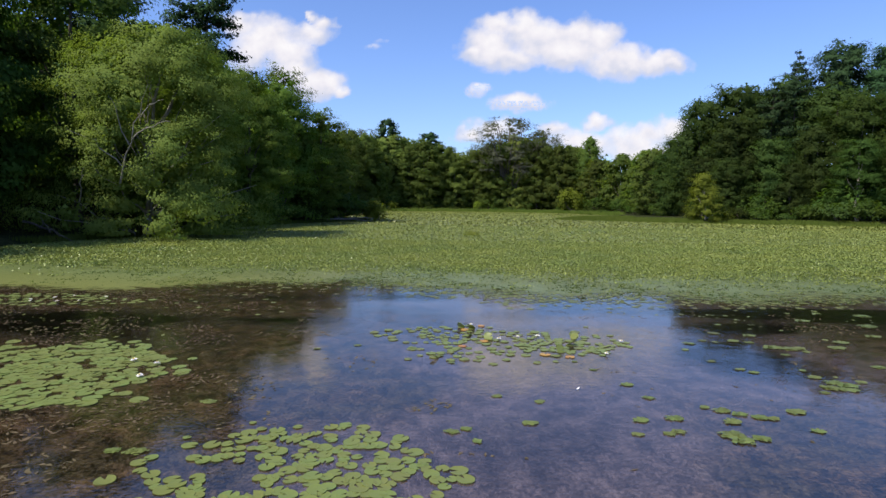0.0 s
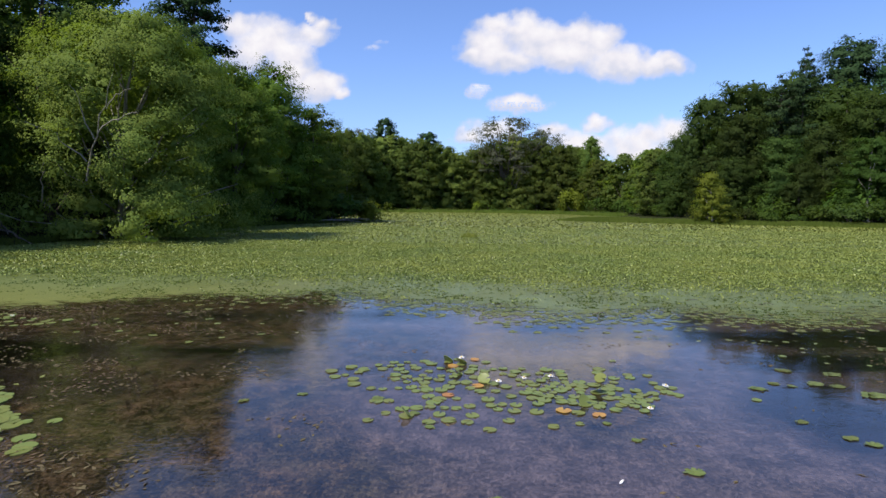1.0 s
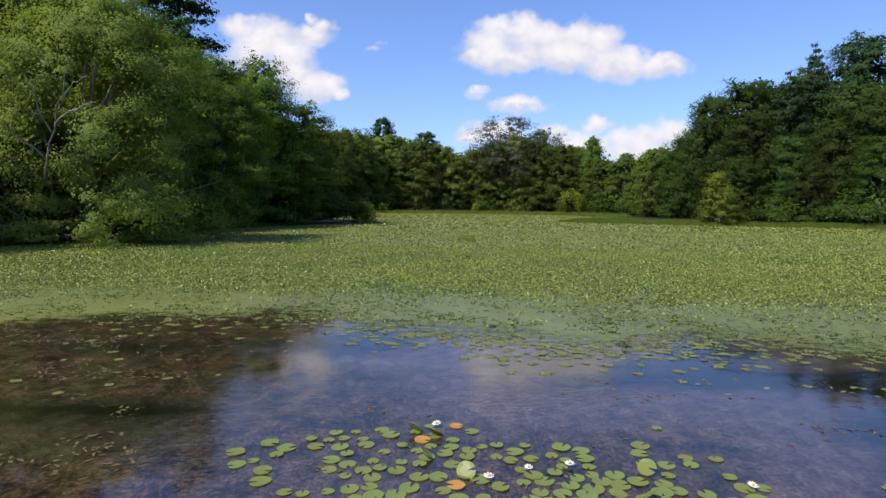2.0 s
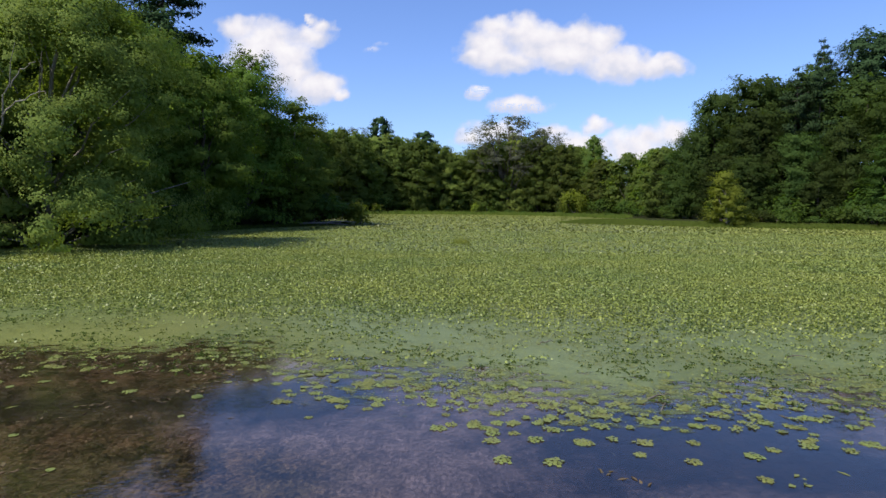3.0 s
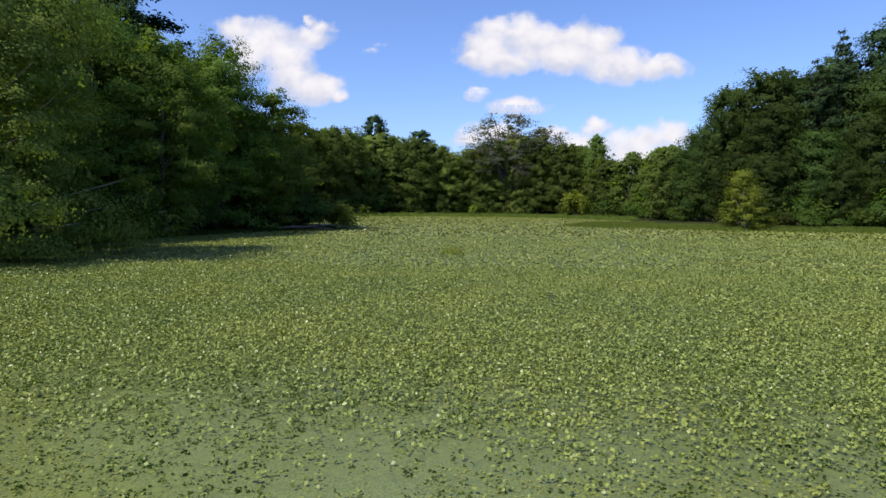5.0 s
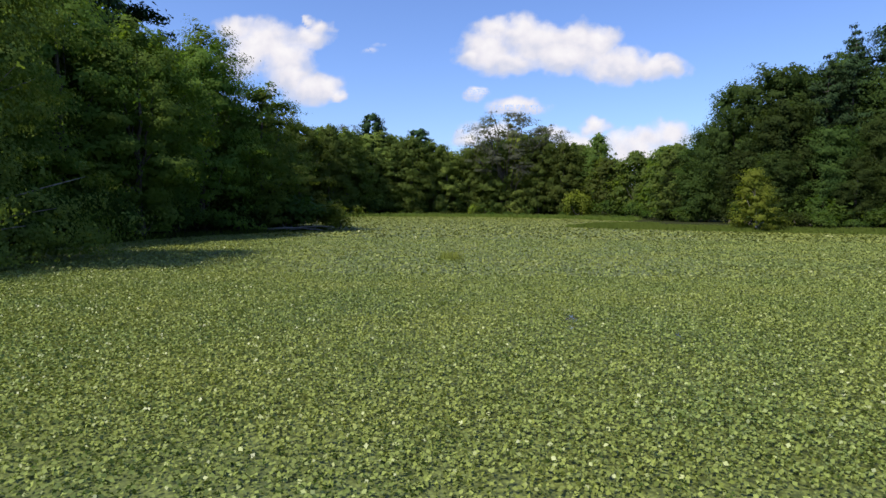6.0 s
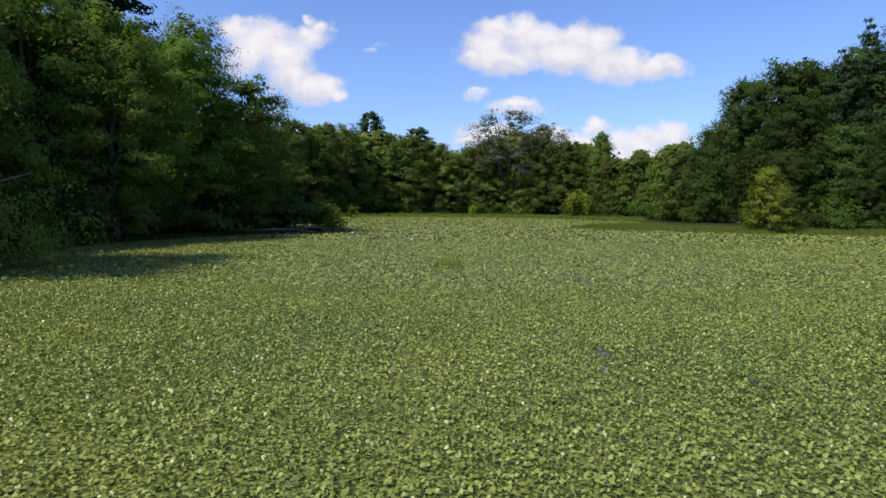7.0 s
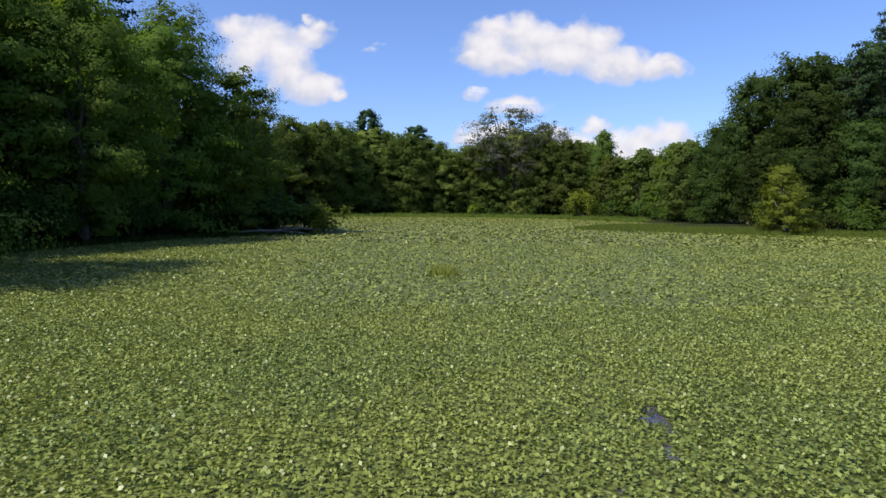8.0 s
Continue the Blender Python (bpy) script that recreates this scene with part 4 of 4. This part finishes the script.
def rosette_mesh(seed):
    rng = np.random.default_rng(seed)
    n = 16
    turn, far = np.arange(n) * 2.4, 0.13 * np.sqrt((np.arange(n) + 0.5) / n) * rng.uniform(0.85, 1.2, n)
    c = np.stack((np.cos(turn) * far, np.sin(turn) * far, 0.005 + 0.008 * (1 - far / 0.15)), -1)
    up = np.stack((np.cos(turn) * 0.1, np.sin(turn) * 0.1, np.ones(n)), -1) + rng.normal(size=(n, 3)) * 0.08
    v, q = leaf_blades(c, up, 0.085, 0.075, rng, 0.06)
    return mesh_of("rosette", v, q, ROSETTE)


rosettes = [rosette_mesh(s) for s in range(80, 86)]
rng = np.random.default_rng(9)
count = 0
while count < 300:
    x, y = rng.uniform(-7, 12), rng.uniform(16.2, 22.0)
    past = y - float(film_edge(x))
    if not -2.8 < past < 1.6 or rng.random() > math.exp(-((past + 0.5) / 1.15) ** 2) or (x < -1.5 and rng.random() < 0.6):
        continue
    part("rosette", rosettes[count % 6], beds, at=pose(x, y, 0.004, 0, 0, rng.uniform(0, 360)) @ Matrix.Scale(rng.uniform(0.4, 0.85), 4))
    count += 1


# the smaller rosettes between them, too many to count
spots = np.stack((rng.uniform(-8, 15, 2600), rng.uniform(16.6, 22.5, 2600)), -1)
past = spots[:, 1] - film_edge(spots[:, 0])
spots = spots[(rng.random(len(spots)) < np.exp(-((past - 0.35) / 1.0) ** 2) * np.where(spots[:, 0] < -1.5, 0.35, 1.0))]
pieces = []
for n, (x, y) in enumerate(spots):
    out = 0.075 * np.sqrt(np.arange(9) / 8) * rng.uniform(0.7, 1.2)
    v, q = leaf_blades(np.stack((x + np.cos(np.arange(9) * 2.4 + n) * out, y + np.sin(np.arange(9) * 2.4 + n) * out, np.full(9, 0.012)), -1),
                       np.array((0, 0, 1.0)) + rng.normal(size=(9, 3)) * 0.1, rng.uniform(0.045, 0.075), 0.055, rng, 0.06)
    pieces.append((v, q))
tagged(part("small_rosette", mesh_of("small_rosette", *joined(pieces), ROSETTE), beds), kind="stuff")


# ---- water lilies ----
def pad_mesh(seed, material):
    """A round floating leaf with a notch, a wavy edge and a thin turned-up rim."""
    rng = np.random.default_rng(seed)
    n = 15
    gap = rng.uniform(0.12, 0.32)
    turn = np.linspace(gap, 2 * math.pi - gap, n)
    r = 0.105 * (1 + 0.05 * np.sin(turn * rng.integers(2, 5) + rng.uniform(0, 6)) + rng.normal(size=n) * 0.012)
    bm = bmesh.new()
    hub = bm.verts.new((0.012, 0, 0.0))
    inner = [bm.verts.new((math.cos(t) * k * 0.62, math.sin(t) * k * 0.62, 0.002)) for t, k in zip(turn, r)]
    outer = [bm.verts.new((math.cos(t) * k, math.sin(t) * k, 0.004 + abs(rng.normal()) * 0.003)) for t, k in zip(turn, r)]
    under = [bm.verts.new((math.cos(t) * k, math.sin(t) * k, -0.002)) for t, k in zip(turn, r)]
    for a, b, c, d, e, f in zip(inner, inner[1:], outer, outer[1:], under, under[1:]):
        bm.faces.new((hub, a, b))
        bm.faces.new((a, c, d, b))
        bm.faces.new((c, e, f, d))
    return mesh_bm("lily_pad", bm, material)


def raft_mesh(seed):
    """Small leaves grown together into one ragged floating raft."""
    rng = np.random.default_rng(seed)
    n = 26
    turn, far = np.arange(n) * 2.4, 0.125 * np.sqrt((np.arange(n) + 0.5) / n) * rng.uniform(0.7, 1.2, n)
    c = np.stack((np.cos(turn) * far * 1.15, np.sin(turn) * far * 0.85, rng.uniform(0.002, 0.01, n)), -1)
    v, q = leaf_blades(c, np.array((0, 0, 1.0)) + rng.normal(size=(n, 3)) * 0.07, 0.088, 0.082, rng, 0.04)
    return mesh_of("leaf_raft", v, q, PAD)


raft_meshes = [raft_mesh(s) for s in range(120, 125)]
pads = [pad_mesh(s, PAD) for s in range(90, 96)]
old_pads = [pad_mesh(s, PAD_OLD) for s in range(97, 99)]


def flower_mesh():
    bm = bmesh.new()
    for ringn, (n, long, rise) in enumerate(((9, 0.075, 0.35), (8, 0.06, 0.8), (6, 0.045, 1.2))):
        for k in range(n):
            a = 2 * math.pi * k / n + ringn * 0.3
            d = Vector((math.cos(a) * math.cos(rise), math.sin(a) * math.cos(rise), math.sin(rise)))
            s = Vector((-math.sin(a), math.cos(a), 0)) * 0.014
            p = [bm.verts.new(v) for v in (Vector((0, 0, 0.01)), d * long * 0.55 + s, d * long, d * long * 0.55 - s)]
            bm.faces.new(p)
    return mesh_bm("flower", bm, PETAL)


def stamen_mesh():
    bm = bmesh.new()
    bmesh.ops.create_cone(bm, segments=8, radius1=0.01, radius2=0.016, depth=0.03, cap_ends=True, matrix=Matrix.Translation((0, 0, 0.03)))
    return mesh_bm("stamens", bm, STAMEN)


FLOWER, STAMENS = flower_mesh(), stamen_mesh()


def lily_patch(label, ellipses, flowers, seed, old=0.0, raised=0, size=1.0, ragged=0.0):
    rng = np.random.default_rng(seed)
    patch = tagged(new("water_lily_patch"), label, "water lilies", "water lily patches")
    placed = []
    for cx, cy, rx, ry, n, gap in ellipses:
        tries = made = 0
        while made < n and tries < n * 30:
            tries += 1
            a, u = rng.uniform(0, 6.28), math.sqrt(rng.random()) * 1.15
            u *= 1 + 0.45 * noise.noise((math.cos(a) * 1.7 + seed, math.sin(a) * 1.7, cx))
            x, y = cx + math.cos(a) * u * rx, cy + math.sin(a) * u * ry
            if u > 0.75 and rng.random() < (u - 0.75) * 2 or noise.noise((x * 1.4, y * 1.4, seed)) < -0.28:
                continue
            if any((x - px) ** 2 + (y - py) ** 2 < gap * gap for px, py in placed):
                continue
            placed.append((x, y))
            made += 1
            aged = rng.random() < old * (1.6 if y < cy - 0.4 * ry else 0.4)
            me = old_pads[made % 2] if aged else pads[made % 6]
            torn = not aged and rng.random() < ragged
            part("leaf_raft" if torn else "lily_pad", raft_meshes[made % 5] if torn else me, patch, "orange and yellow withered pad" if aged else "",
                 pose(x, y, rng.uniform(0.006, 0.012), rng.normal() * 0.7, rng.normal() * 0.7, rng.uniform(0, 360)) @ Matrix.Scale(rng.uniform(0.6, 1.08) * size, 4))
    for k in range(raised):
        x, y = placed[int(rng.integers(len(placed)))]
        part("lily_pad", pads[k % 6], patch, "curled pad standing out of the water", pose(x, y, 0.06, rng.uniform(25, 55), rng.uniform(-20, 20), rng.uniform(0, 360)))
    for k in range(flowers):
        x, y = placed[int(rng.integers(len(placed)))]
        f = part("flower", FLOWER, patch, "white open water lily", pose(x + 0.08, y, 0.03, rng.uniform(-15, 15), 0, rng.uniform(0, 360)) @ Matrix.Scale(rng.uniform(0.75, 1.1), 4))
        part("stamens", STAMENS, f, "yellow")
    return patch


def rafts(label, spots):
    """Single ragged clusters of floating leaves: x, y, size."""
    rng = np.random.default_rng(131)
    patch = tagged(new("water_lily_patch"), label, "water lilies", "water lily patches")
    for k, (x, y, wide) in enumerate(spots):
        part("leaf_raft", raft_meshes[k % 5], patch, at=pose(x, y, 0.008, 0, 0, rng.uniform(-25, 25)) @ Matrix.Scale(wide, 4))


lily_patch("thick patch of round green lily pads", [(-1.9, 6.05, 1.55, 1.3, 190, 0.1), (-0.35, 6.05, 0.45, 0.35, 14, 0.14), (-2.0, 4.0, 2.2, 1.0, 60, 0.15)], 0, 101)
lily_patch("green lily pads with small white flowers", [(-7.7, 9.7, 2.9, 2.0, 420, 0.12)], 5, 102, 0.0, 2, size=1.3)
lily_patch("scattered lily pads, some turning orange, with white flowers", [(-0.1, 13.0, 1.5, 1.0, 70, 0.17), (2.5, 12.3, 1.1, 0.75, 60, 0.15), (1.2, 12.6, 2.4, 1.4, 45, 0.17), (0.6, 11.2, 1.5, 0.5, 12, 0.25)], 6, 103, 0.04, 8)
rafts("few ragged yellow-green leaf clusters on open water", ((2.66, 7.89, 0.85), (3.17, 8.0, 0.9), (3.04, 7.5, 0.7), (2.88, 7.42, 0.6), (2.46, 7.38, 0.6), (3.8, 8.48, 0.6), (4.0, 8.36, 0.9), (4.2, 8.22, 0.8), (4.42, 8.1, 0.85), (4.6, 8.06, 0.7),
      (3.95, 7.9, 0.95), (3.72, 7.42, 1.15), (3.78, 7.24, 1.1), (4.05, 7.32, 0.85), (5.1, 8.36, 1.05), (4.96, 7.6, 0.7), (0.7, 8.83, 0.6), (0.0, 7.35, 0.7), (0.18, 7.46, 0.6), (1.08, 7.71, 0.8), (2.94, 9.53, 0.8), (-3.67, 8.33, 0.85), (-3.8, 6.55, 0.9), (-4.1, 6.56, 0.7)))
rafts("ragged leaf clusters beside dark reflections", ((6.45, 10.15, 0.9), (6.6, 9.85, 1.1), (6.75, 9.7, 1.2), (6.35, 9.55, 1.2), (6.6, 9.45, 1.1), (7.1, 9.9, 0.8), (6.1, 9.3, 0.6), (6.9, 12.35, 1.5), (7.15, 12.25, 1.5), (7.4, 12.3, 1.2), (6.3, 12.9, 1.0), (6.6, 12.8, 0.8), (6.95, 13.5, 1.1), (6.2, 13.7, 1.0),
      (5.35, 10.6, 0.7), (5.5, 10.4, 0.7), (5.05, 11.15, 0.6), (5.2, 12.6, 0.9), (5.6, 12.9, 0.7), (8.3, 12.4, 1.3), (8.7, 12.9, 1.2), (9.4, 12.1, 1.4), (9.9, 13.6, 1.3), (8.1, 10.9, 1.0), (8.6, 11.1, 1.1), (9.2, 10.6, 1.0), (10.6, 14.8, 1.6), (9.3, 15.4, 1.4), (11.4, 16.2, 1.6)))
lily_patch("band of lily pads dotted with white flowers", [(-12.4, 16.9, 3.0, 1.0, 110, 0.17)], 8, 106, size=1.1)
lily_patch("scattered single lily pads", [(-1.0, 9.2, 5.0, 3.6, 12, 0.5), (6.0, 13.0, 5.0, 4.0, 18, 0.4), (-5.5, 17.5, 3.0, 2.6, 22, 0.35)], 0, 107, size=0.7, ragged=0.6)


# ---- drowned weed and driftwood ----
rng = np.random.default_rng(12)
n = 24000
p = np.stack((rng.uniform(-15, 17, n), rng.uniform(3, 22, n), np.zeros(n)), -1)
thick = value_noise(p[:, 0], p[:, 1], 0.45, 8) + 0.35 * value_noise(p[:, 0], p[:, 1], 1.6, 9)
p = p[thick + rng.normal(size=n) * 0.12 > -0.02 - 0.25 * (p[:, 0] < -2)]
p[:, 2] = -0.04 - 0.25 * rng.random(len(p)) ** 1.5
wv, wq = leaf_blades(p, np.array((0, 0, 1.0)) + rng.normal(size=p.shape) * 0.45, rng.uniform(0.04, 0.12, len(p)), rng.uniform(0.012, 0.03, len(p)), rng)
tagged(new("drowned_weed", mesh_of("drowned_weed", wv, wq, WEED)), "brown tangled weed under the water surface", "water weed", kind="stuff")


n = 42000
p = np.stack((rng.uniform(-15, 15, n), rng.uniform(3, 21, n), np.zeros(n)), -1)
left_bed = np.clip((-2.0 - p[:, 0]) / 3, 0, 1)
right_bed = 0.8 * np.exp(-(((p[:, 0] - 9.5) / 3.5) ** 2 + ((p[:, 1] - 14.5) / 1.8) ** 2))
thick = 0.9 * value_noise(p[:, 0], p[:, 1] * 1.8, 0.55, 41) + 0.5 * value_noise(p[:, 0], p[:, 1] * 1.5, 2.0, 42) + 0.25 * value_noise(p[:, 0], p[:, 1], 6.0, 43)
p = p[(thick + rng.normal(size=n) * 0.1 > 0.54 - 0.54 * np.maximum(left_bed, right_bed)) & (p[:, 1] < film_edge(p[:, 0]) + 0.3)]
p[:, 2] = rng.uniform(0.003, 0.008, len(p))
wv, wq = leaf_blades(p, np.array((0, 0, 1.0)) + rng.normal(size=p.shape) * 0.12, rng.uniform(0.05, 0.16, len(p)), rng.uniform(0.02, 0.05, len(p)), rng, 0.05)
tagged(new("floating_weed", mesh_of("floating_weed", wv, wq, WEED)), "ragged brown weed lying on the water surface", "water weed", kind="stuff")


n = 700
p = np.stack((rng.uniform(-13, 14, n), rng.uniform(11.5, 19.0, n), np.full(n, 0.006)), -1)
p = p[(weed_mats(p[:, 0], p[:, 1]) < 0.3 + 0.2 * rng.normal(size=n)) & (np.abs(p[:, 0] + 1.0) > 2.5) & (value_noise(p[:, 0], p[:, 1], 0.8, 51) > 0.02) & (p[:, 1] < film_edge(p[:, 0]))]
dv, dq = leaf_blades(p, np.array((0, 0, 1.0)) + rng.normal(size=p.shape) * 0.08, rng.uniform(0.05, 0.2, len(p)), rng.uniform(0.03, 0.09, len(p)), rng, 0.04)
tagged(new("drifting_leaves", mesh_of("drifting_leaves", dv, dq, ROSETTE)), "pale yellowish leaf scraps adrift on dark water", "water plants", kind="stuff")


def driftwood(label, a, b, thick, seed, wood=DEADWOOD):
    rng = np.random.default_rng(seed)
    a, b = np.array(a, float), np.array(b, float)
    pieces = [tube(bent(a, b, 0.2, 8, rng, 0.06), np.linspace(thick, thick * 0.3, 8), 7)]
    for s in (0.35, 0.55, 0.75):
        root = a + (b - a) * s
        pieces.append(tube(bent(root, root + rng.normal(size=3) * 0.6 + (0, 0, 0.6), 0.1, 5, rng, 0.04), np.linspace(thick * 0.5, thick * 0.1, 5), 5))
    log = tagged(new("fallen_branch"), label, "branch", "fallen branches")
    part("limb", mesh_of("limb", *joined(pieces), wood, True), log)
    return log


driftwood("grey weathered branch lying at the water's edge", (-18.5, 84.5, 0.3), (-13.0, 88.0, 0.15), 0.14, 1)
driftwood("grey weathered branch lying at the water's edge", (-16.5, 86.2, 0.2), (-12.2, 90.2, 0.5), 0.11, 2)
def feather(x, y, turn):
    """A small curled feather afloat: a quill and a vane of narrow barbs."""
    plume = tagged(new("feather"), "small white feather afloat on the water", "feather")
    plume.matrix_basis = pose(x, y, 0.006, 0, 0, turn) @ Matrix.Scale(0.55, 4)
    s = np.linspace(0, 1, 9)
    spine = np.stack((s * 0.13 - 0.065, 0.02 * s * s, 0.004 + 0.05 * s**2), -1)
    part("quill", mesh_of("quill", *tube(spine, np.linspace(0.0022, 0.0008, 9), 5), PETAL, True), plume)
    wide = 0.026 * np.sin(np.pi * np.clip(s * 0.9 + 0.12, 0, 1))
    v = np.concatenate((spine + np.stack((0 * s, wide, wide * 0.35), -1), spine, spine - np.stack((0 * s, wide, -wide * 0.35), -1)))
    k = np.arange(8)
    q = np.concatenate((np.stack((k + 9, k + 10, k + 1, k), -1), np.stack((k + 18, k + 19, k + 10, k + 9), -1)))
    part("vane", mesh_of("vane", v, q, PETAL, True), plume)


def twig(x, y, long, turn, seed):
    """A dark dead stalk that juts out of the floating leaves."""
    rng = np.random.default_rng(seed)
    stick = tagged(new("dead_stalk"), "dark dead plant stalk among the floating leaves", "stalk", "dead stalks")
    stick.matrix_basis = pose(x, y, 0, 0, 0, turn)
    part("stalk", mesh_of("stalk", *tube(bent((-long / 2, 0, -0.02), (long / 2, 0, 0.05), 0.05, 7, rng, 0.012), np.linspace(0.016, 0.005, 7), 6), BARK, True), stick)
    for k in range(4):
        a = rng.uniform(-0.3, 0.3) * long
        part("leaf", mesh_of("leaf", *leaf_blades(np.array([[a, rng.normal() * 0.04, 0.045]]), np.array([[0.2, 0.3, 1.0]]), 0.09, 0.05, rng), LEAF_OAK), stick)


feather(2.06, 9.26, 35)
for n, (x, y, long, turn) in enumerate(((4.17, 18.86, 0.4, 10), (7.63, 21.4, 0.5, -15), (4.1, 18.39, 0.35, 40), (2.99, 22.23, 0.4, 5), (0.6, 21.6, 0.3, 70), (9.6, 20.8, 0.45, -30))):
    twig(x, y, long, turn, 300 + n)
driftwood("bare fallen trunk sloping into the shaded water", (-31.0, 41.5, 1.3), (-26.2, 39.6, 0.05), 0.1, 3, BARK)
